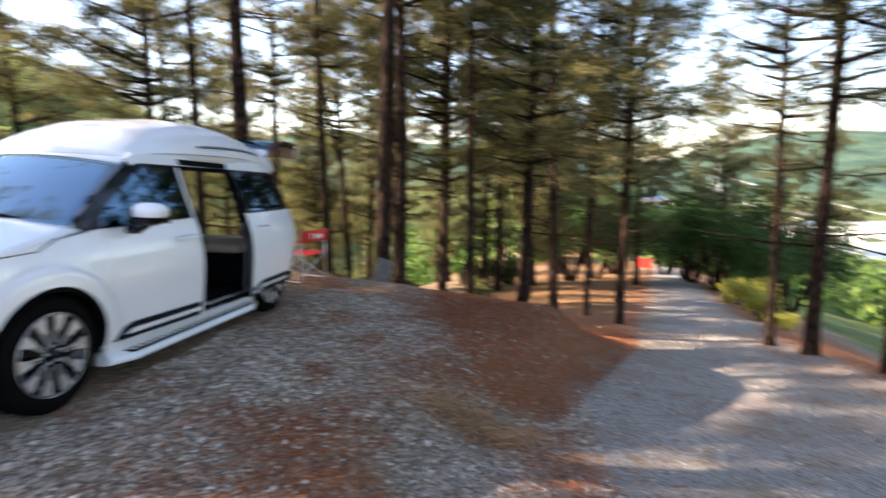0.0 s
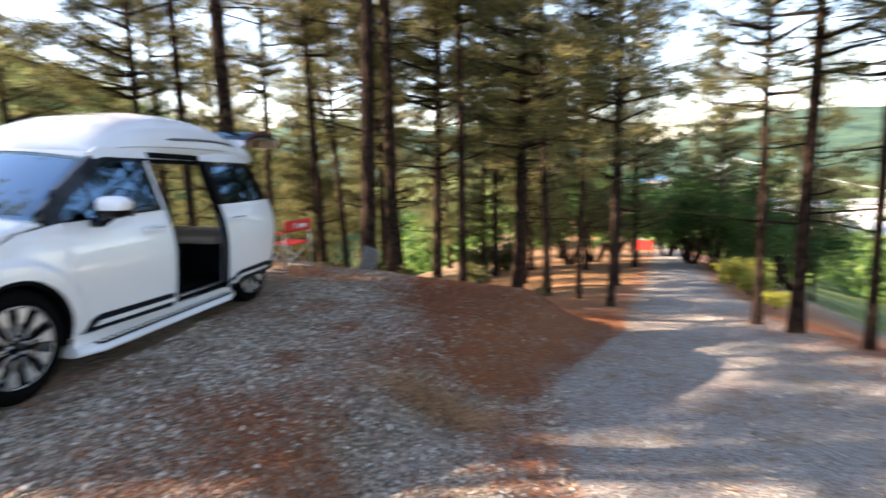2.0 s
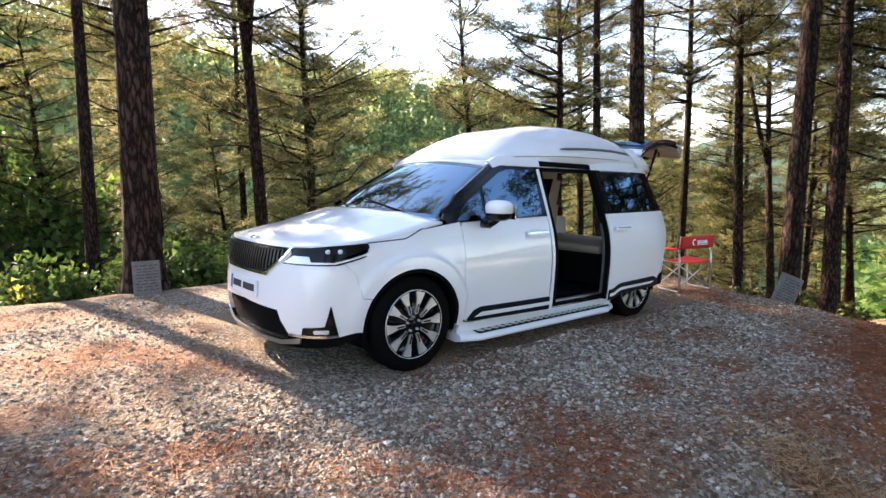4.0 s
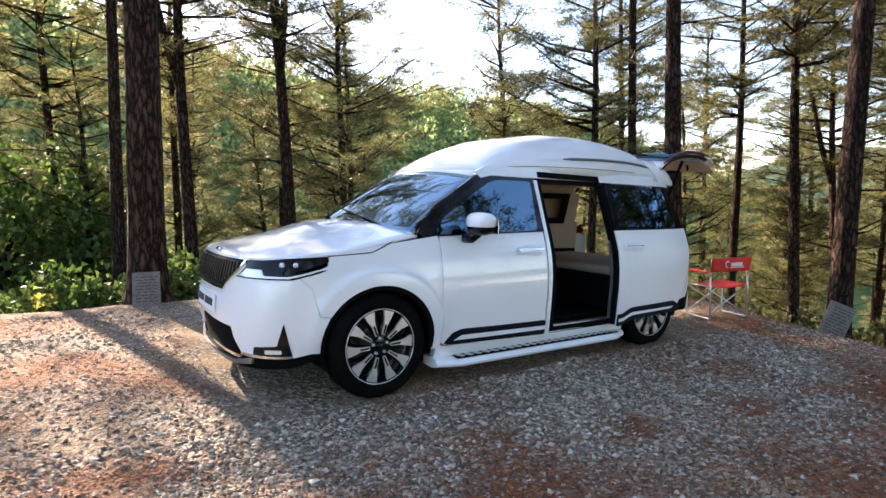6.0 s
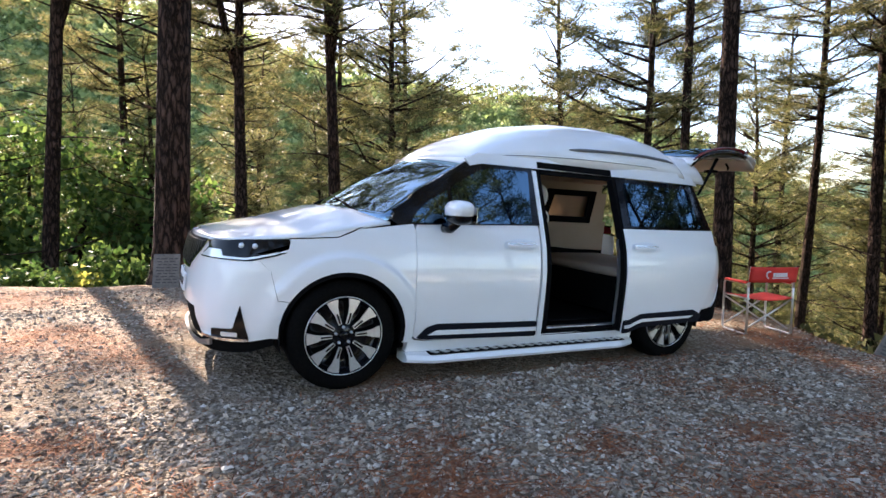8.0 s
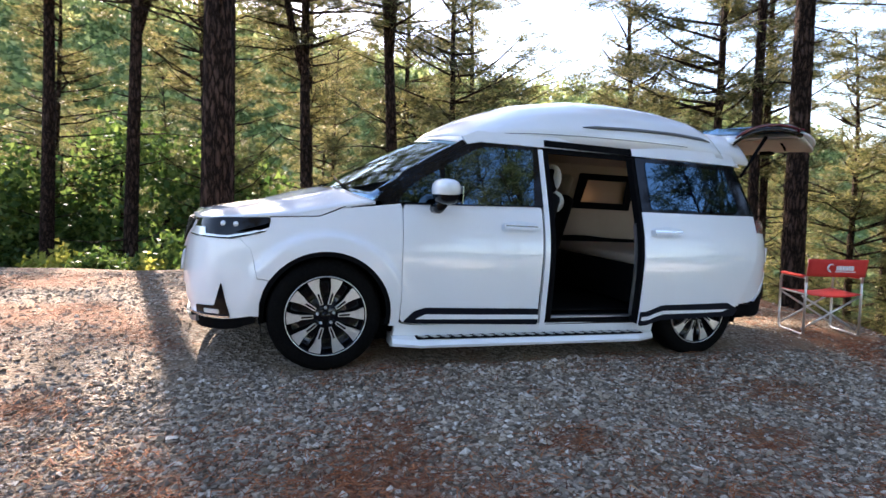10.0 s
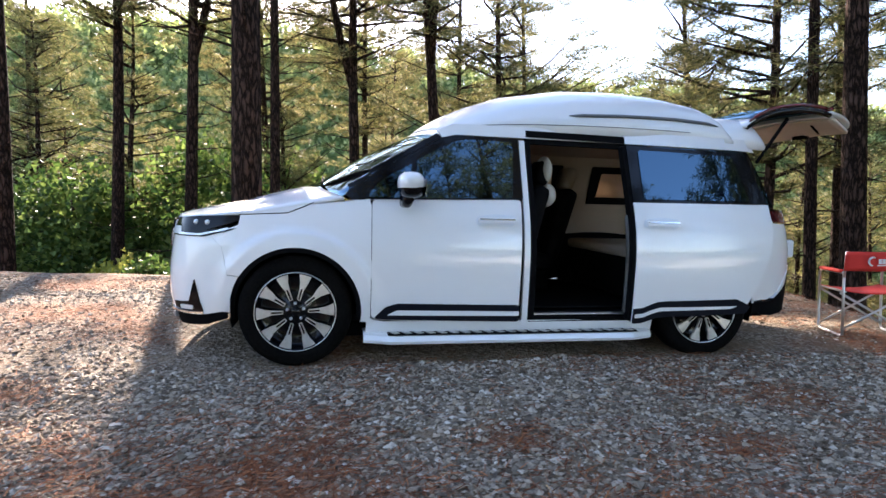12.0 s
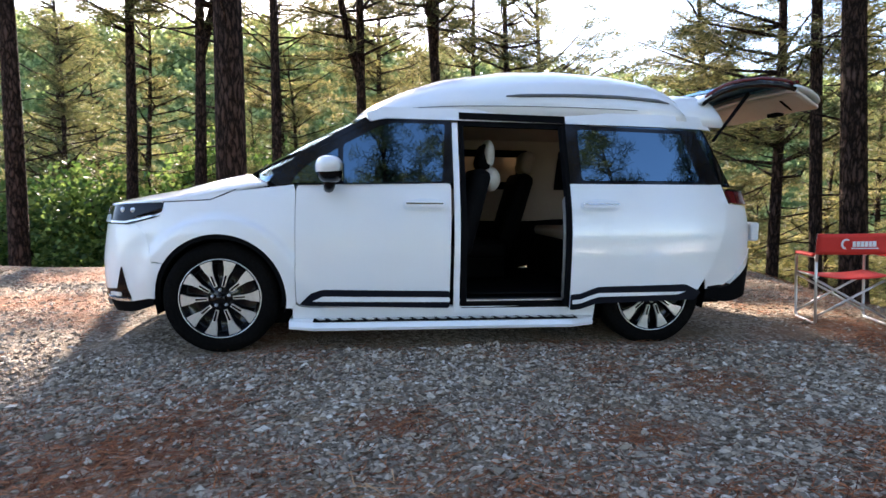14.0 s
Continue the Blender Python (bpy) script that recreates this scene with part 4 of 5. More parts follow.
    panel("front_bumper", [(F - 1.02, 0.385), (F - 0.60, 0.385), (F - 0.50, 0.55), (F, 0.565), (F + 0.50, 0.55), (F + 0.60, 0.385), (F + 1.02, 0.385), (-0.422, 0.36), (-0.418, 0.45), (-0.395, 0.53), (-0.362, 0.598), (-0.43, 0.61), (-0.475, 0.80), (-0.565, 0.915), (F + 0.66, 0.915), (F + 0.62, 1.032),
                           (F, 1.032), (F - 0.62, 1.032), (F - 0.66, 0.915), (2 * F + 0.565, 0.915), (2 * F + 0.475, 0.80), (2 * F + 0.43, 0.61), (2 * F + 0.362, 0.598), (2 * F + 0.395, 0.53), (2 * F + 0.418, 0.45), (2 * F + 0.422, 0.36)], MAT_PAINT, van, 1, 0.0, 0.03, 0.05, "white painted front bumper")
    panel("lower_grille", [(F - 0.60, 0.36), (F + 0.60, 0.36), (F + 0.52, 0.56), (F - 0.52, 0.56)], MAT_PLASTIC, van, 1, -0.03, 0.02, 0.08, "black lower air intake")
    panel("skid_lip", [(F - 0.72, 0.385), (F - 0.50, 0.335), (F + 0.50, 0.335), (F + 0.72, 0.385), (F + 0.70, 0.34), (F + 0.48, 0.285), (F - 0.48, 0.285), (F - 0.70, 0.34)], MAT_SATIN, van, 1, 0.016, 0.02, 0.06, "silver skid plate")
    panel("chin", [(2 * F + 0.45, 0.315), (F - 0.5, 0.27), (F + 0.5, 0.27), (-0.45, 0.315), (-0.44, 0.375), (F + 0.62, 0.395), (F + 0.5, 0.325), (F - 0.5, 0.325), (F - 0.62, 0.395), (2 * F + 0.44, 0.375)], MAT_PLASTIC, van, 1, -0.002, 0.03, 0.06, "black plastic chin")
    grille = panel("grille", rounded([(F - 0.36, 0.785), (F + 0.36, 0.785), (F + 0.60, 1.02), (F - 0.60, 1.02)], 0.03), MAT_GLOSSBLACK, van, 1, 0.004, 0.02, 0.05, "black upright slatted grille")
    grille.data.materials[0] = MAT_NAVYTRIM
    for k in range(-13, 14):
        q = k * 0.041
        low = 0.80 if abs(q) < 0.36 else 0.80 + (abs(q) - 0.36) * 0.95
        panel("grille_slat", [(F + q - 0.009, low), (F + q + 0.009, low), (F + q + 0.011, 1.005), (F + q - 0.011, 1.005)], MAT_GRILLE, grille, 1, 0.022, 0.02, 0.1)
    panel("grille_frame", [(F - 0.62, 1.02), (F - 0.375, 0.765), (F + 0.375, 0.765), (F + 0.62, 1.02), (F + 0.595, 1.02), (F + 0.362, 0.785), (F - 0.362, 0.785), (F - 0.595, 1.02)], MAT_CHROME, grille, 1, 0.014, 0.016, 0.05, "bright grille frame")
    plate = panel("number_plate", rounded([(F - 0.26, 0.60), (F + 0.26, 0.60), (F + 0.26, 0.71), (F - 0.26, 0.71)], 0.01), MAT_PLATE, van, 1, 0.016, 0.012, 0.05, "white plate with dark bars")
    panel("plate_band", [(F - 0.255, 0.605), (F - 0.215, 0.605), (F - 0.215, 0.705), (F - 0.255, 0.705)], MAT_PLATEBLUE, plate, 1, 0.019, 0.003, 0.05)
    for a, b in ((-0.19, -0.02), (0.02, 0.22)):
        panel("plate_bar", [(F + a, 0.632), (F + b, 0.632), (F + b, 0.68), (F + a, 0.68)], MAT_INK, plate, 1, 0.019, 0.003, 0.05)
    part("badge", bm_tube([skin(F - 0.055, 1.045, 1, -0.03), skin(F + 0.055, 1.045, 1, -0.03)], [0.02, 0.02], 12), MAT_CHROME, van, "small bright oval badge")

    # hood, windscreen, roof
    def hood(a, v):
        u, z = hood_edge(v)
        p = skin(u, z, 1, 0.006)
        s = abs(a)
        f = skin(F + 0.66 * s, 1.035)
        cowl = 0.30 - 0.27 * (1 - s ** 2)
        y0 = f.y
        y1 = cowl
        yl = (p.y - skin(F + 0.66, 1.035).y) / (0.30 - skin(F + 0.66, 1.035).y)
        y = y0 + (y1 - y0) * yl
        crown = 0.085 * (1 - (1 - v) ** 2.2) * (1 - s ** 2.6) + 0.012 * math.exp(-((s - 0.62) / 0.07) ** 2) * v
        return (a * p.x, y, p.z + crown)
    sheet("hood", hood, 28, 22, MAT_PAINT, van, 0.02, "white painted bonnet")

    def screen(a, v):
        s = a * a
        c = Vector((0, 0.03 + 0.79 * v, 1.185 + 0.445 * v + 0.03 * math.sin(v * math.pi)))
        e = Vector((0, 0.29 + 0.66 * v, 1.135 + 0.44 * v + 0.012 * math.sin(v * math.pi)))
        q = c.lerp(e, s)
        return (a * (0.862 - 0.152 * v), q.y, q.z)
    sheet("windscreen", screen, 20, 12, MAT_SCREEN, van, 0.006, "tinted windscreen reflecting trees")
    sheet("cowl", lambda a, v: (a * 0.85, (0.30 - 0.27 * (1 - a * a)) + 0.03 * v - 0.02, 1.122 + 0.078 * (1 - abs(a) ** 2.6) - 0.012), 16, 2, MAT_PLASTIC, van, 0.01)
    for k, (x0, x1) in enumerate(((0.62, -0.05), (-0.10, -0.66))):
        a0, a1 = screen(x0 / 0.9, 0.03), screen(x1 / 0.9, 0.17)
        part("wiper", bm_tube([Vector(a0) + Vector((0, -0.02, 0.012)), Vector(a1) + Vector((0, -0.02, 0.02))], [0.011, 0.006], 6), MAT_PLASTIC, van)

    def roof(a, v):
        y = 0.84 + 2.56 * v
        mid = float(np.interp(y, [0.84, 0.88, 1.0, 1.2, 1.5, 2.0, 2.4, 2.8, 3.15, 3.32, 3.40], [1.65, 1.69, 1.765, 1.855, 1.955, 2.035, 2.05, 2.03, 1.975, 1.91, 1.76]))
        y = y + 0.15 * (a * a) * (1 - smooth01(0.0, 0.35, v)) - 0.08 * a * a * smooth01(0.75, 1, v)
        half = 0.705 + 0.03 * math.sin(v * math.pi)
        base = 1.632
        s = abs(a)
        h = max(0.0, 1 - s ** 3.4) ** 0.6
        lip = 0.012 * math.exp(-((s - 0.86) / 0.05) ** 2)
        return (a * half, y, base + (mid - base) * h + lip * math.sin(v * math.pi))

    def roof_tail(a, v):
        y = 3.24 + 0.48 * v
        s = abs(a)
        mid = float(np.interp(v, [0, 0.25, 0.6, 0.8, 0.92, 1.0], [1.86, 1.885, 1.885, 1.86, 1.80, 1.69]))
        return (a * (0.69 - 0.03 * v * v), y - 0.06 * a * a * v, 1.60 + (mid - 1.60) * max(0.0, 1 - s ** 4.5) ** 0.55)
    sheet("roof_tail", roof_tail, 36, 16, MAT_PAINT, van, 0.02, "white rounded roof end above the tailgate")
    sheet("high_roof", roof, 44, 40, MAT_PAINT, van, 0.02, "smooth white raised roof shell")
    sheet("roof_header", lambda a, v: Vector(screen(a, 1.0)).lerp(Vector(roof(a, 0.0)) + Vector((0, 0.015, 0.0)), v) + Vector((0, -0.01 * math.sin(v * math.pi), 0)), 20, 4, MAT_PAINT, van, 0.012, "white roof header over the windscreen")
    for side in (1, -1):
        pts = []
        for i in range(13):
            v = 0.43 + 0.515 * i / 12
            p = Vector(roof((0.945 - 0.022 * i / 12) * side, v))
            pts.append(p + Vector((0.007 * side, 0, 0.003)))
        part("roof_strip", bm_tube(pts, [0.004] + [0.013] * 11 + [0.004], 6), MAT_STRIP, van, "grey trim strip on the roof side", True)
        seam = [Vector(roof(0.985 * side, 0.12 + 0.7 * i / 12)) + Vector((0.006 * side, 0, 0.002)) for i in range(13)]
        part("roof_seam", bm_tube(seam, 0.003, 5), MAT_STRIP, van)
    # the slid-back side door
    shut = 0.075
    door = panel("sliding_door", [(2.43, 0.335), (3.33, 0.355), (3.36, 0.37), (3.47, 0.55), (3.56, 0.80), (3.60, 1.02), (3.60, 1.195), (2.43, 1.185)], MAT_PAINT, van, 1, shut, 0.035, 0.06, "white sliding door pushed back open")
    panel("door_inner", [(2.44, 0.345), (3.3, 0.36), (3.5, 0.8), (3.55, 1.19), (3.5, 1.58), (2.44, 1.58)], MAT_PLASTIC, door, 1, shut - 0.04, 0.04, 0.1, "black inner door trim")
    panel("window_frame", [(2.43, 1.187), (3.60, 1.197), (3.46, 1.575), (2.43, 1.595)], MAT_GLOSSBLACK, door, 1, shut - 0.004, 0.03, 0.06, "gloss black window frame")
    panel("door_window", rounded([(2.52, 1.21), (3.42, 1.217), (3.33, 1.548), (2.52, 1.562)], 0.025), MAT_PRIVACY, door, 1, shut + 0.003, 0.005, 0.06, "dark tinted glass")
    panel("door_seal", [(2.40, 0.36), (2.43, 0.34), (2.43, 1.595), (2.40, 1.58)], MAT_PLASTIC, door, 1, shut - 0.012, 0.07, 0.08)
    panel("door_edge", [(2.385, 0.42), (2.40, 0.40), (2.40, 1.1), (2.385, 1.08)], MAT_SATIN, door, 1, shut - 0.06, 0.02, 0.08, "grey door shut edge")
    build_handle(door, 2.64, 1.055, 1, shut)
    clad = panel("door_cladding", rounded([(2.43, 0.325), (3.36, 0.345), (3.40, 0.40), (3.28, 0.455), (2.43, 0.44)], 0.012), MAT_NAVYTRIM, door, 1, shut + 0.016, 0.014, 0.06, "dark blue black sill trim")
    panel("cladding_strip", rounded([(2.44, 0.372), (3.22, 0.385), (3.28, 0.405), (2.44, 0.402)], 0.006), MAT_PAINT, clad, 1, shut + 0.021, 0.006, 0.06, "white insert strip")
    # the shut door on the other flank
    far_door = panel("sliding_door", rounded([(1.667, 0.335), (2.654, 0.35), (2.654, 1.195), (1.667, 1.187)], 0.02), MAT_PAINT, van, -1, 0.0, 0.03, 0.08, "white sliding door, shut")
    panel("door_window", [(1.667, 1.195), (2.655, 1.2), (2.655, 1.60), (1.667, 1.61)], MAT_SCREENLIGHT, far_door, -1, -0.004, 0.005, 0.1, "tinted glass")
    # rails and seals of the opening
    panel("upper_rail", [(1.66, 1.625), (2.46, 1.612), (2.46, 1.665), (1.66, 1.675)], MAT_PLASTIC, van, 1, 0.006, 0.02, 0.08, "black sliding door rail")
    panel("opening_seal", [(1.66, 0.33), (2.66, 0.33), (2.66, 0.36), (1.70, 0.37), (1.69, 1.58), (2.66, 1.57), (2.66, 1.612), (1.66, 1.625)], MAT_PLASTIC, van, 1, -0.012, 0.05, 0.08)
    part("sill_plate", bm_box((0.13, 0.95, 0.012), (0.85, 2.06, 0.332), 0.003), MAT_SATIN, van, "metal sill plate")
    part("sill_step", bm_box((0.10, 0.95, 0.012), (0.74, 2.06, 0.36), 0.003), MAT_PLASTIC, van)
    return van


def build_cabin(van):
    """What shows inside the open van."""
    part("cabin_floor", bm_box((1.74, 3.3, 0.05), (0, 1.90, 0.315), 0.01), MAT_PLASTIC, van, "black cabin floor")
    part("underbody", bm_box((1.56, 3.66, 0.13), (0, 1.53, 0.225), 0.03), MAT_PLASTIC, van)
    part("engine_bay", bm_box((1.2, 1.1, 0.55), (0, -0.15, 0.6), 0.1), MAT_PLASTIC, van)
    part("dashboard", bm_box((1.56, 0.45, 0.42), (0, 0.62, 0.90), 0.08), MAT_PLASTIC, van, "black dashboard")
    sheet("headliner", lambda a, v: (a * 0.66, 1.0 + 2.45 * v, 1.60 + 0.30 * (1 - a ** 4) * math.sin(v * math.pi) ** 0.6), 12, 12, MAT_BEIGE, van, 0.01, "beige headliner")
    panel("lower_trim", [(0.7, 0.36), (3.9, 0.36), (3.9, 0.84), (0.7, 0.84)], MAT_PLASTIC, van, -1, -0.048, 0.03, 0.12, "black lower side trim")
    panel("side_trim", [(0.7, 0.842), (3.9, 0.842), (3.9, 1.20), (0.7, 1.20)], MAT_BEIGE, van, -1, -0.05, 0.03, 0.12, "beige side trim")
    panel("upper_trim", [(1.0, 1.50), (3.75, 1.48), (3.72, 1.70), (1.0, 1.70)], MAT_BEIGE, van, -1, -0.05, 0.03, 0.12)
    for a, b in ((1.52, 1.72), (2.55, 2.95), (3.6, 3.85)):
        panel("pillar_trim", [(a, 1.19), (b, 1.19), (b, 1.52), (a, 1.52)], MAT_BEIGE, van, -1, -0.052, 0.03, 0.12)
    for a, b in ((1.70, 2.57), (2.93, 3.62)):
        shade = panel("window_shade", rounded([(a + 0.03, 1.22), (b - 0.03, 1.22), (b - 0.06, 1.50), (a + 0.06, 1.50)], 0.05), MAT_SHADE, van, -1, -0.045, 0.004, 0.1, "peach window blind")
        for q in ([(a - 0.02, 1.17), (b + 0.02, 1.17), (b + 0.02, 1.245), (a - 0.02, 1.245)], [(a - 0.02, 1.475), (b + 0.02, 1.475), (b + 0.02, 1.54), (a - 0.02, 1.54)],
                  [(a - 0.02, 1.24), (a + 0.07, 1.24), (a + 0.09, 1.48), (a - 0.02, 1.48)], [(b - 0.07, 1.24), (b + 0.02, 1.24), (b + 0.02, 1.48), (b - 0.09, 1.48)]):
            panel("shade_frame", rounded(q, 0.015), MAT_PLASTIC, shade, -1, -0.082, 0.02, 0.1)
    for x, y, z0, tilt, head in ((0.36, 1.78, 0.36, 14, MAT_PLUSH), (-0.28, 2.28, 0.36, 16, MAT_BEIGE)):
        seat = new("front_seat")
        seat.parent = van
        seat.matrix_basis = pose(x, y - 0.25, z0)
        part("seat_cushion", bm_box((0.50, 0.52, 0.16), (0, -0.12, 0.24), 0.05), MAT_BLACKFABRIC, seat, "black leather cushion", True)
        part("seat_base", bm_box((0.42, 0.45, 0.18), (0, -0.12, 0.08), 0.02), MAT_PLASTIC, seat)
        part("seat_back", bm_box((0.48, 0.15, 0.66), (0, 0.20, 0.58), 0.055, pose(0, 0, 0, -tilt)), MAT_BLACKFABRIC, seat, "black leather seat back", True)
        if head is MAT_PLUSH:
            for zc, s in ((1.02, (0.14, 0.055, 0.115)), (0.83, (0.12, 0.075, 0.095))):
                bm = bmesh.new()
                bmesh.ops.create_uvsphere(bm, u_segments=16, v_segments=10, radius=1, matrix=Matrix.Translation((0.03, 0.37 if zc < 0.9 else 0.34, zc)) @ Matrix.Diagonal((*s, 1)))
                part("neck_cushion", bm, head, seat, "white plush cushion on the headrest", True)
        part("headrest", bm_box((0.27, 0.11, 0.2), (0, 0.32, 1.0), 0.045, pose(0, 0, 0, -tilt)), MAT_BEIGE if head is MAT_BEIGE else MAT_BLACKFABRIC, seat, "", True)
    part("bed_base", bm_box((1.50, 1.06, 0.34), (0, 3.12, 0.53), 0.02), MAT_PLASTIC, van, "dark bed box")
    part("bed_mattress", bm_box((1.50, 1.08, 0.09), (0, 3.12, 0.74), 0.035), MAT_BEIGE, van, "beige leather bed cushion", True)
    part("steering_wheel", bm_tube([(0.42 + 0.18 * math.cos(a), 0.99 + 0.07 * math.sin(a), 1.02 + 0.17 * math.sin(a)) for a in np.linspace(0, 2 * math.pi, 25)], 0.014, 6), MAT_PLASTIC, van, "", True)


def build_tailgate(van):
    """The open tailgate, hinged under the roof's rear edge and swung up level."""
    gate = new("tailgate")
    gate.parent = van
    gate.matrix_basis = pose(0, 3.46, 1.79, 2.5, 0, 0)

    def outer(a, v):
        rise = float(np.interp(v, [0, 0.12, 0.25, 0.4, 0.55, 0.75, 1.0], [0.0, 0.095, 0.14, 0.155, 0.14, 0.09, 0.0]))
        return (a * (0.64 + 0.10 * v - 0.20 * v ** 6), 1.20 * v - 0.12 * a * a * v ** 3, rise + 0.03 * (1 - a * a))

    def under(a, v, drop):
        p = outer(a, v)
        return (p[0] * 0.97, p[1], p[2] - drop)
    sheet("gate_skin", lambda a, v: outer(a, 0.66 + 0.34 * v), 16, 8, MAT_PAINT, gate, 0.02, "white tailgate skin")
    sheet("gate_window", lambda a, v: under(a * 0.98, 0.06 + 0.60 * v, 0.0), 14, 12, MAT_PRIVACY, gate, 0.006, "dark tailgate glass")
    sheet("gate_lining", lambda a, v: under(a, 0.69 + 0.305 * v, 0.035 + 0.03 * math.sin(v * math.pi)), 14, 10, MAT_CREAM, gate, 0.02, "beige tailgate lining")
    sheet("gate_header", lambda a, v: outer(a, 0.07 * v), 14, 2, MAT_PAINT, gate, 0.025, "white hinge edge")
    sheet("gate_band", lambda a, v: under(a, 0.64 + 0.05 * v, 0.03), 14, 2, MAT_PAINT, gate, 0.02, "white band below the glass")
    part("gate_latch", bm_box((0.14, 0.07, 0.05), (0.0, 1.10, -0.02), 0.012), MAT_PLASTIC, gate)
    part("pull_strap", bm_tube([under(0.55, 0.74, 0.075), under(0.50, 0.82, 0.09), under(0.40, 0.90, 0.075)], 0.012, 6), MAT_PLASTIC, gate, "", True)
    for side in (1, -1):
        edge = [Vector(outer(side, 0.03 + 0.62 * i / 10)) + Vector((0.0, 0, 0.008)) for i in range(11)]
        rail = [Vector(under(side, 0.02 + 0.64 * i / 10, 0.03)) for i in range(11)]
        part("gate_rail", bm_tube(rail, 0.022, 6), MAT_GLOSSBLACK, gate, "gloss black glass edge", True)
        part("gate_lamp", bm_tube(edge, [0.008] + [0.014] * 9 + [0.006], 6), MAT_REDLENS, gate, "red tail lamp edge", True)
        part("gate_strut", bm_tube([(0.60 * side, 0.42, 0.06), (0.68 * side, 0.08, -0.30)], [0.016, 0.012], 8), MAT_PLASTIC, gate, "", True)
    pts = [Vector(outer(a, 0.66)) + Vector((0, 0, 0.016)) for a in np.linspace(-1, 1, 15)]
    part("light_bar", bm_tube(pts, 0.014, 8), MAT_REDLENS, gate, "red light bar across the tailgate", True)
    # lower lock and a small grey box hanging at the rear
    part("rear_box", bm_box((0.16, 0.08, 0.15), (0.52, 4.0, 0.80), 0.02), MAT_PLATE, van, "small grey box at the rear sill")


VAN = build_van()
build_cabin(VAN)
build_tailgate(VAN)
VAN.matrix_basis = pose(0, 0, 0.045, -1.8, 1.5, 0)


# ---- things on the knoll ----
MAT_RED = grained("red_canvas", (0.56, 0.028, 0.02), (0.68, 0.045, 0.032), 150, 0.75, 0.25, 0.002)
MAT_WHITEMARK = grained("white_print", (0.70, 0.68, 0.66), (0.78, 0.77, 0.75), 80, 0.7, 0.05, 0.001)
MAT_ALU = grained("brushed_aluminium", (0.60, 0.60, 0.60), (0.72, 0.72, 0.71), 80, 0.35, 0.05, 0.001, 0.8)
MAT_SLAB = grained("weathered_slab", (0.11, 0.095, 0.08), (0.19, 0.17, 0.15), 35, 0.85, 0.3, 0.004)
MAT_SLABINK = grained("faded_lettering", (0.05, 0.045, 0.042), (0.08, 0.075, 0.07), 60, 0.9, 0.1, 0.001)


def build_chair():
    chair = new("folding_chair")
    tagged(chair, "red canvas folding director's chair on an aluminium frame", "chair")
    w, d = 0.52, 0.42          # x across, y from back to front; the back stands at y = 0
    seat_z, arm_z, top_z = 0.40, 0.56, 0.745
    for x in (0.0, w):
        part("side_frame", bm_tube([(x, 0, 0.02), (x, 0, arm_z - 0.02), (x, 0.02, arm_z), (x, d - 0.03, arm_z), (x, d, arm_z - 0.03), (x, d, 0.04), (x, d - 0.03, 0.012), (x, 0.03, 0.012), (x, 0, 0.03)], 0.0115, 8), MAT_ALU, chair, "bent aluminium side frame", True)
        part("back_post", bm_tube([(x, 0, arm_z - 0.05), (x, -0.03, top_z)], 0.0105, 8), MAT_ALU, chair, "", True)
        part("armrest", bm_box((0.05, d - 0.05, 0.028), (x, d / 2, arm_z + 0.01), 0.012), MAT_RED, chair, "red padded armrest", True)
    for y in (0.03, d - 0.03):
        part("cross_brace", bm_tube([(0, y, 0.06), (w, y, seat_z - 0.02)], 0.010, 8), MAT_ALU, chair, "", True)
        part("cross_brace", bm_tube([(w, y + 0.022, 0.06), (0, y + 0.022, seat_z - 0.02)], 0.010, 8), MAT_ALU, chair, "", True)
    for x in (0.01, w - 0.01):
        part("seat_rail", bm_tube([(x, -0.01, seat_z), (x, d + 0.02, seat_z)], 0.011, 8), MAT_ALU, chair, "", True)
    sheet("seat", lambda a, v: (w / 2 + a * (w / 2 - 0.005), -0.01 + (d + 0.03) * v, seat_z + 0.012 - 0.028 * (1 - a * a)), 12, 6, MAT_RED, chair, 0.006, "red canvas seat")
    back = sheet("backrest", lambda a, v: (w / 2 + a * (w / 2 + 0.012), -0.012 - 0.028 * v - 0.025 * (1 - a * a), top_z - 0.165 + 0.165 * v), 14, 5, MAT_RED, chair, 0.008, "red canvas backrest with white mark")
    def on_back(x0, x1, z0, z1, name, mat=MAT_WHITEMARK):
        a = (x0 + x1) / w - 1
        yy = -0.032 - 0.025 * (1 - a * a)
        part(name, bm_box((x1 - x0, 0.006, z1 - z0), ((x0 + x1) / 2, yy - 0.016, top_z - 0.165 + (z0 + z1) / 2), 0.0), mat, back)
    for k in range(6):
        on_back(0.225 + k * 0.028, 0.225 + k * 0.028 + 0.021, 0.062, 0.105, "mark_bar")
    on_back(0.215, 0.40, 0.046, 0.054, "mark_line")
    bm = bm_tube([(0.185 + 0.032 * math.cos(t), -0.068, top_z - 0.165 + 0.083 + 0.036 * math.sin(t)) for t in np.linspace(1.0, 4.6, 12)], [0.003] + [0.008] * 10 + [0.003], 5)
    part("mark_curve", bm, MAT_WHITEMARK, back, "", True)
    ax, ay = 0.63, 4.55
    yaw = math.degrees(math.atan2(0.47, 0.17))
    chair.matrix_basis = pose(ax, ay, gz(0.6, 4.75) - 0.0, 0, 0, yaw) @ pose(0, 0, 0)
    return chair


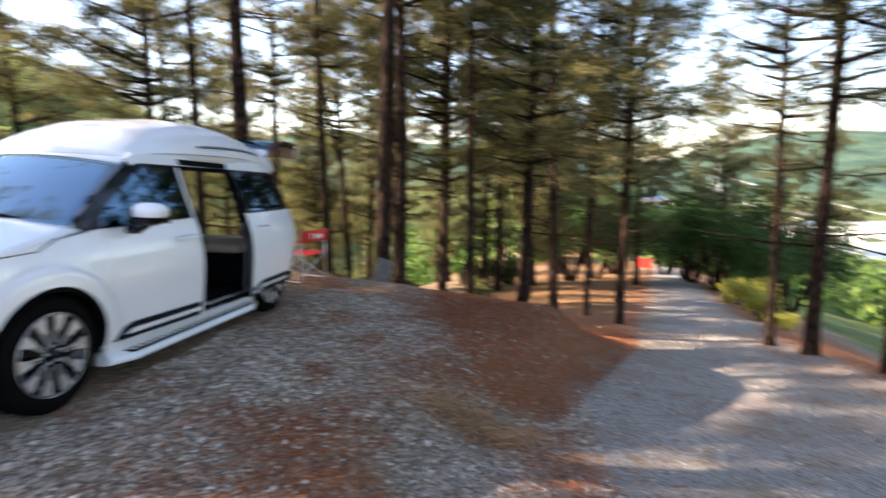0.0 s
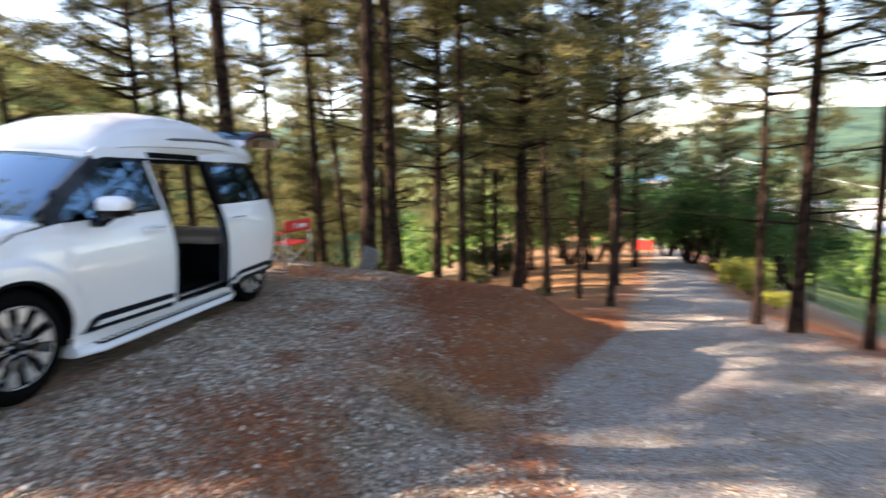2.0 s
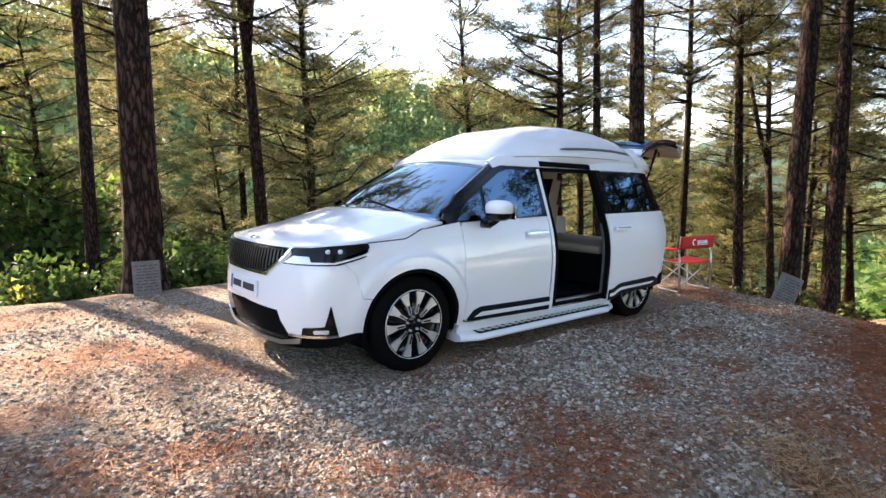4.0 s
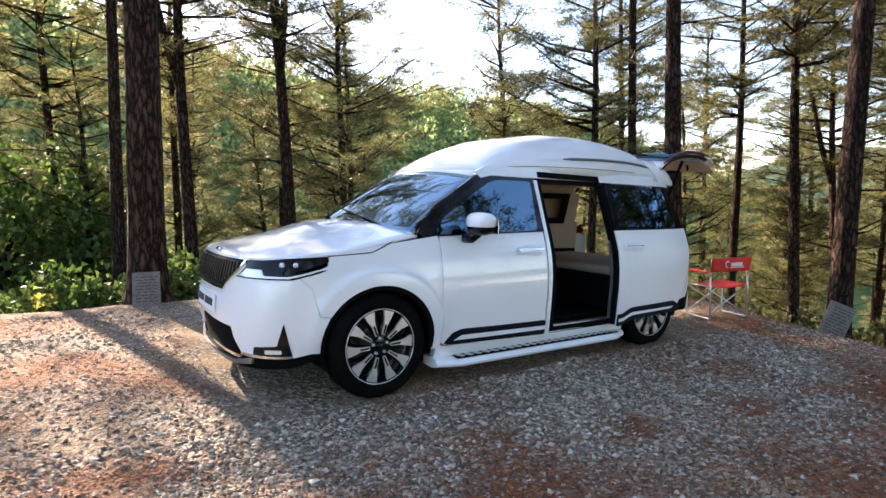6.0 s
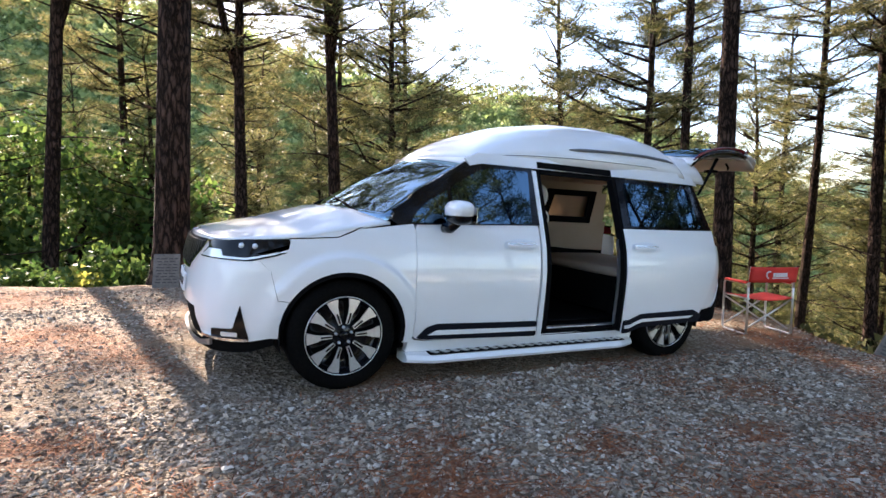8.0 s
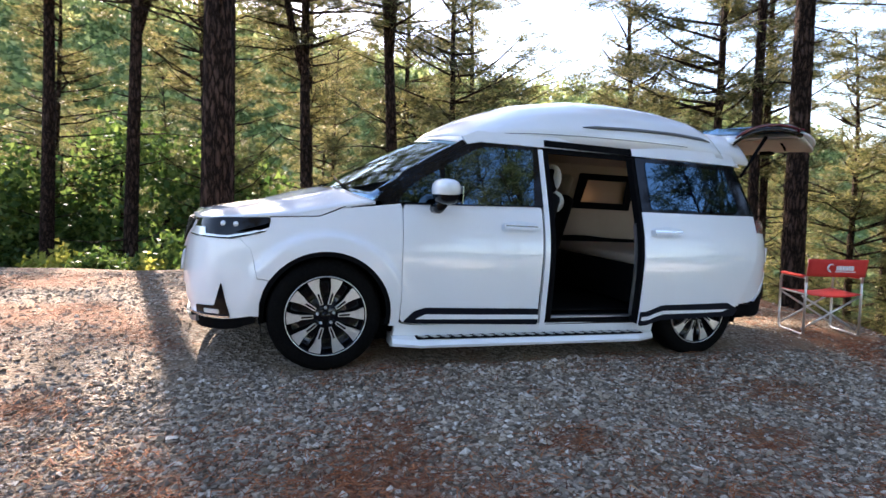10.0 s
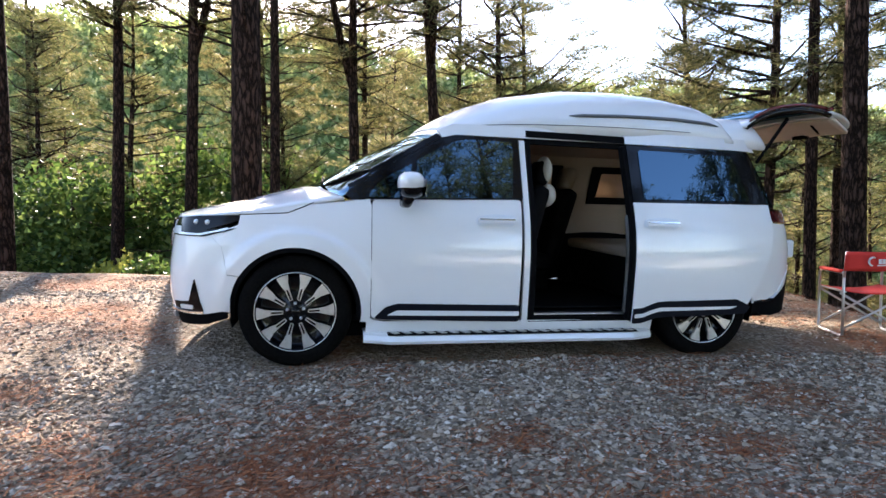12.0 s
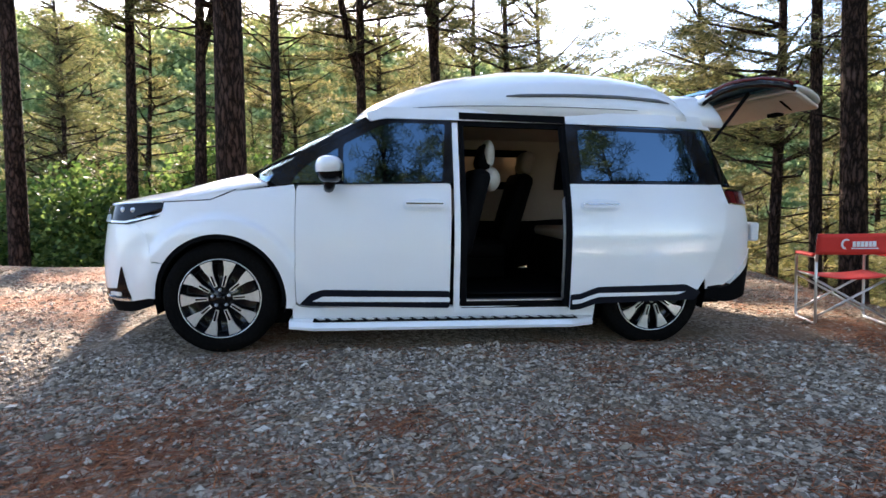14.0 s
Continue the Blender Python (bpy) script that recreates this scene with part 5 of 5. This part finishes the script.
def build_sign(x, y, turn, lean, roll, w, h, label):
    sign = new("plaque")
    tagged(sign, label, "sign")
    bm = bm_box((w, 0.035, h), (0, 0, h / 2), 0.006)
    part("slab", bm, MAT_SLAB, sign)
    rng = random.Random(int(abs(x) * 10))
    z = h * 0.86
    while z > h * 0.15:
        a = -w * 0.40 + rng.uniform(0, 0.03)
        while a < w * 0.34:
            b = min(a + rng.uniform(0.03, 0.09), w * 0.42)
            part("text_bar", bm_box((b - a, 0.003, h * 0.028), ((a + b) / 2, -0.0195, z)), MAT_SLABINK, sign)
            a = b + 0.018
        z -= h * 0.085
    sign.matrix_basis = pose(x, y, gz(x, y) - 0.02, 0, 0, turn) @ pose(0, 0, 0, -lean, 0, 0) @ pose(0, 0, 0, 0, roll, 0)


build_chair()
build_sign(-2.86, -0.99, 78, 18, 0, 0.29, 0.42, "grey lettered stone plaque leaning against a pine trunk")
build_sign(1.50, 5.52, 40, 20, 26, 0.27, 0.44, "tilted grey lettered plaque leaning against a pine trunk")


# ---- loose stones and needles ----
def make_stone_material():
    m, n, l, b = material("crushed_stone", (0.3, 0.29, 0.27), 0.9, 0, 0.2)
    g = n.new("ShaderNodeNewGeometry")
    r = ramp(n, [(0.0, (0.08, 0.058, 0.038)), (0.25, (0.19, 0.155, 0.113)), (0.5, (0.37, 0.31, 0.235)), (0.74, (0.50, 0.40, 0.285)), (0.92, (0.62, 0.545, 0.44)), (1.0, (0.82, 0.75, 0.64))])
    l.new(g.outputs["Random Per Island"], r.inputs[0])
    nz = noise_tex(n, l, g.outputs["Position"], 90, 4)
    l.new(mix_col(n, l, mathn(n, l, "MULTIPLY", nz.outputs[0], 0.5), r.outputs[0], (0.14, 0.11, 0.085)), b.inputs["Base Color"])
    add_bump(n, l, b, nz.outputs[0], 0.4, 0.006)
    return m


def scatter_stones():
    rng = np.random.default_rng(11)
    spots = []
    for x0, x1, y0, y1, count, lo, hi in ((1.0, 4.4, -1.5, 5.2, 46000, 0.007, 0.0175), (-2.8, 1.2, -3.8, -0.9, 5000, 0.008, 0.019), (1.0, 4.2, -3.4, -1.5, 7000, 0.007, 0.018), (1.0, 3.4, -1.0, 4.8, 1900, 0.014, 0.027), (3.4, 8.0, -1.0, 8.5, 16000, 0.006, 0.015), (-2.8, 1.5, 4.2, 6.2, 2500, 0.008, 0.018)):
        x, y = rng.uniform(x0, x1, count), rng.uniform(y0, y1, count)
        keep = rng.uniform(0, 1, count) > smooth01(0.5, 1.0, patch_noise(x, y)) * 0.7
        bank = (x > bank_left(y)) & (x < road_mid(y) - road_half(y)) & (y > 1.6)
        keep &= ~(bank & (rng.uniform(0, 1, count) < 0.85))
        s = lo + (hi - lo) * rng.uniform(0, 1, count) ** 2
        spots.append(np.stack([x, y, s], 1)[keep])
    p = np.concatenate(spots)
    k = len(p)
    base = np.array([(1, 0, 0), (-1, 0, 0), (0, 1, 0), (0, -1, 0), (0, 0, 1), (0, 0, -1)], float)
    tris = np.array([(0, 2, 4), (2, 1, 4), (1, 3, 4), (3, 0, 4), (2, 0, 5), (1, 2, 5), (3, 1, 5), (0, 3, 5)])
    v = base[None] * rng.uniform(0.65, 1.3, (k, 6, 1)) + rng.normal(size=(k, 6, 3)) * 0.28
    v = v * (p[:, 2][:, None, None] * np.array([1.25, 1.0, 0.62]))
    a = rng.uniform(0, 6.28, k)
    ca, sa = np.cos(a)[:, None], np.sin(a)[:, None]
    v = np.stack([v[..., 0] * ca - v[..., 1] * sa, v[..., 0] * sa + v[..., 1] * ca, v[..., 2]], -1)
    v[..., 0] += p[:, 0][:, None]
    v[..., 1] += p[:, 1][:, None]
    v[..., 2] += (ground_height(p[:, 0], p[:, 1]) + p[:, 2] * 0.25)[:, None]
    f = (tris[None] + (np.arange(k) * 6)[:, None, None]).reshape(-1, 3)
    me = mesh_from("gravel", v.reshape(-1, 3).tolist(), f.tolist(), make_stone_material())
    tagged(new("gravel", me), "loose grey crushed stone gravel on the ground", "gravel", kind="stuff")


def scatter_needles():
    rng = np.random.default_rng(12)
    out = []
    for x0, x1, y0, y1, count, mode in ((1.0, 4.4, -2.5, 5.0, 38000, "patch"), (-2.8, 1.2, -4, -0.9, 7000, "patch"), (2.4, 5.6, 0.5, 7.5, 42000, "bank"), (7.4, 9.6, -1.5, 8.0, 9000, "all"), (-2.6, 3.4, 4.4, 7.0, 7000, "all"), (0.9, 4.2, -3.2, 4.8, 30000, "loose"), (-3.0, 1.0, -4.0, -0.8, 8000, "loose"), (4.2, 8.0, -1.0, 7.5, 5000, "loose")):
        x, y = rng.uniform(x0, x1, count), rng.uniform(y0, y1, count)
        if mode == "patch":
            keep = rng.uniform(0, 1, count) < smooth01(0.4, 0.95, patch_noise(x, y))
        elif mode == "bank":
            keep = (x > bank_left(y) - 0.4 * rng.uniform(0, 1, count)) & (x < road_mid(y) - road_half(y) + 0.15) & (y > 1.5 + 0.4 * rng.uniform(0, 1, count))
        elif mode == "loose":
            keep = rng.uniform(0, 1, count) < 0.12 + 0.75 * smooth01(-0.5, 1.0, np.sin(2.3 * x + 0.9 * y) * np.sin(1.7 * y - 0.8 * x + 1))
        else:
            keep = x == x
        out.append(np.stack([x, y], 1)[keep])
    p = np.concatenate(out)
    # the dry straw heap at the foot of the bank
    q = rng.normal(size=(1300, 2)) * (0.24, 0.13) + (3.45, 1.02)
    z = ground_height(p[:, 0], p[:, 1]) + rng.uniform(0.001, 0.02, len(p))
    zq = ground_height(q[:, 0], q[:, 1]) + rng.uniform(0.0, 0.09, len(q))

    def blades(p, z, length, wide, rise):
        k = len(p)
        a = rng.uniform(0, 6.28, k)
        ln = length * rng.uniform(0.6, 1.3, k)
        d = np.stack([np.cos(a), np.sin(a)], 1)
        s = np.stack([-np.sin(a), np.cos(a)], 1) * wide
        r = rng.uniform(-0.2, 1.0, k) * rise
        v0 = np.concatenate([p - d * ln[:, None] / 2 - s, z[:, None]], 1)
        v1 = np.concatenate([p - d * ln[:, None] / 2 + s, z[:, None] + 0.002], 1)
        v2 = np.concatenate([p + d * ln[:, None] / 2, (z + r)[:, None]], 1)
        return np.stack([v0, v1, v2], 1).reshape(-1, 3), np.arange(k * 3).reshape(-1, 3)

    rust = make_leaf("fallen_needles", (0.08, 0.026, 0.011), (0.25, 0.083, 0.033), (0.46, 0.18, 0.072), 0.1, 0.8, 0.0)
    straw = make_leaf("dry_straw", (0.18, 0.085, 0.035), (0.40, 0.22, 0.10), (0.58, 0.37, 0.19), 0.05, 0.8, 0.0)
    v, f = blades(p, z, 0.09, 0.0028, 0.02)
    tagged(new("needle_litter", mesh_from("needle_litter", v.tolist(), f.tolist(), rust)), "rust brown fallen pine needles in drifts", "pine needles", kind="stuff")
    v, f = blades(q, zq, 0.13, 0.003, 0.03)
    tagged(new("straw_heap", mesh_from("straw_heap", v.tolist(), f.tolist(), straw)), "small heap of dry pale straw beside the track", "straw", kind="stuff")


scatter_stones()
scatter_needles()


# ---- undergrowth, far woods, valley ----
def leaf_cloud(centres, radii, per, size, rng, shell=0.55):
    """Leaves (one triangle each) spread through lumpy ellipsoids."""
    c = np.repeat(np.asarray(centres, float), per, axis=0)
    r = np.repeat(np.asarray(radii, float), per, axis=0)
    k = len(c)
    d = rng.normal(size=(k, 3))
    d /= np.linalg.norm(d, axis=1)[:, None]
    lump = 1 + 0.28 * np.sin(d[:, 0] * 5 + c[:, 0] * 3) * np.sin(d[:, 1] * 6 + c[:, 1]) + 0.2 * np.sin(d[:, 2] * 9 + c[:, 1] * 5)
    p = c + d * r * (lump * (shell + (1 - shell) * rng.uniform(0, 1, k)))[:, None]
    t = rng.normal(size=(k, 3))
    t /= np.linalg.norm(t, axis=1)[:, None]
    s = np.cross(t, rng.normal(size=(k, 3)))
    s /= np.linalg.norm(s, axis=1)[:, None] + 1e-9
    sz = size * rng.uniform(0.6, 1.4, (k, 1))
    v = np.stack([p - s * sz * 0.5, p + s * sz * 0.5, p + t * sz], 1).reshape(-1, 3)
    return v, np.arange(k * 3).reshape(-1, 3)


def build_bush(seed, mat, label, category="shrub", squat=0.8, leaf=0.09, per=240):
    rng = np.random.default_rng(seed)
    bush = new("shrub")
    bm = bmesh.new()
    centres, radii = [], []
    for k in range(7):
        a = rng.uniform(0, 6.28)
        tip = Vector((math.cos(a) * rng.uniform(0.1, 0.6), math.sin(a) * rng.uniform(0.1, 0.6), rng.uniform(0.35, 0.95) * squat))
        bm_tube([(0, 0, -0.15), tip * 0.5 + Vector((0, 0, 0.1)), tip], [0.025, 0.018, 0.006], 5, bm)
        centres.append(tip)
        radii.append(np.array([0.36, 0.36, 0.30]) * rng.uniform(0.8, 1.25))
    part("stem", bm, MAT_BARK, bush, "", True)
    v, f = leaf_cloud(centres, radii, per, leaf, rng, 0.35)
    leaves = new("leaves", mesh_from("leaves", v.tolist(), f.tolist(), mat))
    leaves.parent = bush
    return tagged(bush, label, category, "undergrowth")


def scatter_copies(first, spots, rng):
    used = False
    for x, y, s in spots:
        m = pose(x, y, gz(x, y) - 0.02, 0, 0, rng.uniform(0, 360))
        ob = copy_thing(first, m) if used else first
        if not used:
            first.matrix_basis = m
        used = True
        ob.scale = (s, s, s * rng.uniform(0.8, 1.2))


def plant_undergrowth():
    rng = random.Random(9)
    spots = [(-4.9, -0.4, 0.95), (-5.4, 0.6, 1.1), (-5.2, -2.6, 0.8), (-6.4, -1.6, 1.2), (-6.8, 1.6, 1.3), (-5.6, 2.6, 1.0)]
    spots += [(rng.uniform(-18, -7), rng.uniform(-12, 14), rng.uniform(0.8, 1.9)) for _ in range(46)]
    scatter_copies(build_bush(51, MAT_BUSH, "bright green leafy undergrowth bush on the slope"), spots, rng)
    spots = [(0.3, 8.0, 0.9), (2.6, 8.2, 0.7), (-0.6, 9.2, 1.2), (-2.6, 9.0, 1.1), (-4.4, 9.4, 1.2), (3.9, 9.2, 0.6), (-1.8, 11.5, 1.4)] + [(rng.uniform(-9, 4), rng.uniform(12, 26), rng.uniform(0.7, 1.5)) for _ in range(16)]
    scatter_copies(build_bush(52, MAT_NEEDLES, "olive young pine scrub below the knoll"), spots, rng)
    spots = [(rng.uniform(-18, -11.5), -15 + k * 0.9 + rng.uniform(-0.6, 0.6), rng.uniform(3.0, 4.6)) for k in range(25)]
    scatter_copies(build_bush(56, MAT_BUSH, "tall dark green leafy understorey below the knoll", "tree", 1.1, 0.032, 1000), spots, rng)
    spots = [(12.0, 23.5, 3.0), (13.6, 21.4, 2.6), (11.8, 27.0, 3.4), (13.8, 25.2, 3.2), (12.6, 31.0, 3.8), (16.6, 27.0, 3.4), (7.4, 30.0, 3.6), (5.8, 27.0, 3.4), (9.6, 39.0, 4.4), (13.0, 38.0, 4.4)]
    scatter_copies(build_bush(57, MAT_HEDGE, "dense dark green young conifer beside the track", "tree", 1.25, 0.03, 1100), spots, rng)
    spots = [(9.2, 11.2, 0.6), (9.6, 12.6, 0.75), (9.9, 14.2, 0.8), (10.3, 16.0, 0.7), (9.2, 9.8, 0.45), (-6.2, -2.4, 0.9), (-7.4, -3.6, 1.1)]
    yellow = make_leaf("yellow_leaves", (0.20, 0.22, 0.03), (0.38, 0.36, 0.06), (0.55, 0.48, 0.12), 0.45)
    scatter_copies(build_bush(53, yellow, "yellow green leafy shrub at the edge of the knoll"), spots, rng)
    spots = [(12.6, 6.4, 0.55), (13.2, 5.2, 0.65), (14.0, 4.4, 0.7), (14.8, 3.4, 0.75), (12.4, 8.4, 0.5), (13.8, 10.5, 0.6), (14.2, 2.2, 0.8), (17.5, 6.0, 0.9), (18.5, 3.5, 1.0), (21, 5, 1.2), (20, 9.5, 1.1), (24, 7, 1.5)]
    scatter_copies(build_bush(54, MAT_HEDGE, "dense green clipped garden shrub on the lawn", squat=0.55, leaf=0.06, per=340), spots, rng)
    spots = [(rng.uniform(26, 64), rng.uniform(-25, 22), rng.uniform(0.9, 1.7)) for _ in range(20)] + [(16.0, 12.5, 1.1), (23, 14.5, 1.8)]
    scatter_copies(build_bush(55, MAT_LEAVES, "sunlit yellow green leafy tree below the knoll", "tree", 1.2, 0.036, 1100), spots, rng)


def far_woods():
    rng = np.random.default_rng(31)
    n = 1900
    x, y = -48 - 130 * rng.uniform(0, 1, n) ** 0.8, rng.uniform(-150, 260, n)
    z = ground_height(x, y)
    r = rng.uniform(2.0, 4.2, n)
    c = np.stack([x, y, z + r * 1.2], 1)
    v, f = leaf_cloud(c, np.stack([r, r, r * 1.25], 1), 85, 0.95, rng, 0.7)
    tagged(new("far_woods", mesh_from("far_woods", v.tolist(), f.tolist(), MAT_LEAVES)), "sunlit green broadleaf woods on the far hillside", "woods", kind="stuff")
    n = 900
    a = rng.uniform(-0.5, 1.9, n)
    d = rng.uniform(60, 190, n)
    x, y = d * np.cos(a) + 8, d * np.sin(a)
    z = ground_height(x, y)
    r = rng.uniform(1.6, 3.6, n)
    c = np.stack([x, y, z + r * 1.0], 1)
    v, f = leaf_cloud(c, np.stack([r, r, r * 1.1], 1), 60, 0.9, rng, 0.7)
    tagged(new("slope_woods", mesh_from("slope_woods", v.tolist(), f.tolist(), MAT_BUSH)), "green woods on the slope down to the valley", "woods", kind="stuff")


MAT_WALLWHITE = grained("pale_render", (0.62, 0.60, 0.56), (0.74, 0.72, 0.68), 2, 0.8, 0.1, 0.01)
MAT_ROOFBLUE = grained("blue_roof", (0.05, 0.20, 0.42), (0.08, 0.27, 0.5), 3, 0.6, 0.1, 0.01)
MAT_ROOFGREY = grained("grey_roof", (0.25, 0.25, 0.26), (0.36, 0.36, 0.37), 3, 0.7, 0.1, 0.01)
MAT_FILM = grained("greenhouse_film", (0.66, 0.68, 0.68), (0.8, 0.81, 0.81), 1, 0.4, 0.05, 0.01)
MAT_WINDOWFAR = material("dark_pane", (0.03, 0.035, 0.045), 0.2)[0]


def build_house(x, y, w, d, h, turn, roof_mat):
    house = new("house")
    tagged(house, "small pale valley house with a pitched roof", "house", "valley houses")
    part("wall", bm_box((w, d, h), (0, 0, h / 2 - 0.3), 0.05), MAT_WALLWHITE, house)
    part("roof", prism([(-d / 2 - 0.5, 0), (d / 2 + 0.5, 0), (d / 2 + 0.5, 0.2), (0, d * 0.22 + 0.2), (-d / 2 - 0.5, 0.2)], w + 1.0, Matrix.Translation((-w / 2 - 0.5, 0, h - 0.3))), roof_mat, house)
    for k in range(max(2, int(w / 4))):
        for s in (-1, 1):
            part("window", bm_box((1.4, 0.12, 1.2), (-w / 2 + 2 + k * 3.6, s * d / 2, h * 0.5), 0.0), MAT_WINDOWFAR, house)
    house.matrix_basis = pose(x, y, gz(x, y), 0, 0, turn)


def build_greenhouse(x, y, ln, turn):
    g = new("greenhouse")
    tagged(g, "long white film greenhouse in the valley fields", "greenhouse", "greenhouses")
    part("film_tunnel", prism(arc(0, 0, 4.0, 0, 180, 12), ln, Matrix.Translation((-ln / 2, 0, -0.2)) @ pose(0, 0, 0)), MAT_FILM, g)
    part("end_door", bm_box((0.2, 2.2, 2.4), (-ln / 2 - 0.1, 0, 1.1)), MAT_ROOFGREY, g)
    g.matrix_basis = pose(x, y, gz(x, y), 0, 0, turn)


def build_valley():
    rng = random.Random(17)
    for k in range(26):
        a, d = rng.uniform(-0.15, 1.45), rng.uniform(230, 480)
        build_house(8 + d * math.cos(a), d * math.sin(a), rng.uniform(10, 24), rng.uniform(8, 12), rng.uniform(3.5, 8), rng.uniform(0, 180), rng.choice((MAT_ROOFGREY, MAT_ROOFGREY, MAT_ROOFBLUE, MAT_WALLWHITE)))
    for k in range(18):
        a, d = rng.uniform(0.1, 1.35), rng.uniform(250, 420)
        build_greenhouse(8 + d * math.cos(a), d * math.sin(a), rng.uniform(50, 90), 20 + rng.choice((0, 4, 90)))
    build_house(50, 33, 9, 7, 3.2, 30, MAT_ROOFBLUE)


def build_wires():
    """Power lines over the valley, between two far poles."""
    for k, dz in enumerate((0, 6.0, 11.0)):
        p0, p1 = Vector((58, 179, 0 - dz)), Vector((119, 121, -16 - dz))
        pts = [p0.lerp(p1, t) - Vector((0, 0, 1.5 * 4 * t * (1 - t))) for t in np.linspace(0, 1, 24)]
        ob = part("wire", bm_tube(pts, 0.13, 4), MAT_ALU, None)
        tagged(ob, "bright power line wire hanging over the valley", "power line")
        ob.name = "power_line"
        ob["category"] = "power line"
    for x, y, top in ((58, 179, 2), (119, 121, -14)):
        pole = new("pylon")
        tagged(pole, "thin grey steel power line pylon in the valley", "pylon")
        base = gz(x, y)
        for sx, sy in ((-1, -1), (-1, 1), (1, -1), (1, 1)):
            part("leg", bm_tube([(x + sx * 2, y + sy * 2, base), (x, y, top + 2)], [0.15, 0.08], 4), MAT_ALU, pole)
        for dz in (0, 6, 11):
            part("cross_arm", bm_tube([(x - 3, y, top - dz - 2), (x + 3, y, top - dz - 2)], 0.1, 4), MAT_ALU, pole)


def build_track_end():
    """The red board and reddish bank where the track bends."""
    x, y = 10.8, 34.0
    z = gz(x, y)
    board = new("red_board")
    tagged(board, "small red notice board on two posts beside the track", "sign")
    for dx in (-0.35, 0.35):
        part("post", bm_tube([(dx, 0, -0.2), (dx, 0, 1.2)], 0.035, 8), MAT_BARK, board, "", True)
    part("panel", bm_box((0.85, 0.04, 0.6), (0, -0.03, 0.85), 0.01), MAT_RED, board)
    board.matrix_basis = pose(x, y, z, 0, 0, -10)


plant_undergrowth()
far_woods()
build_valley()
build_wires()
build_track_end()
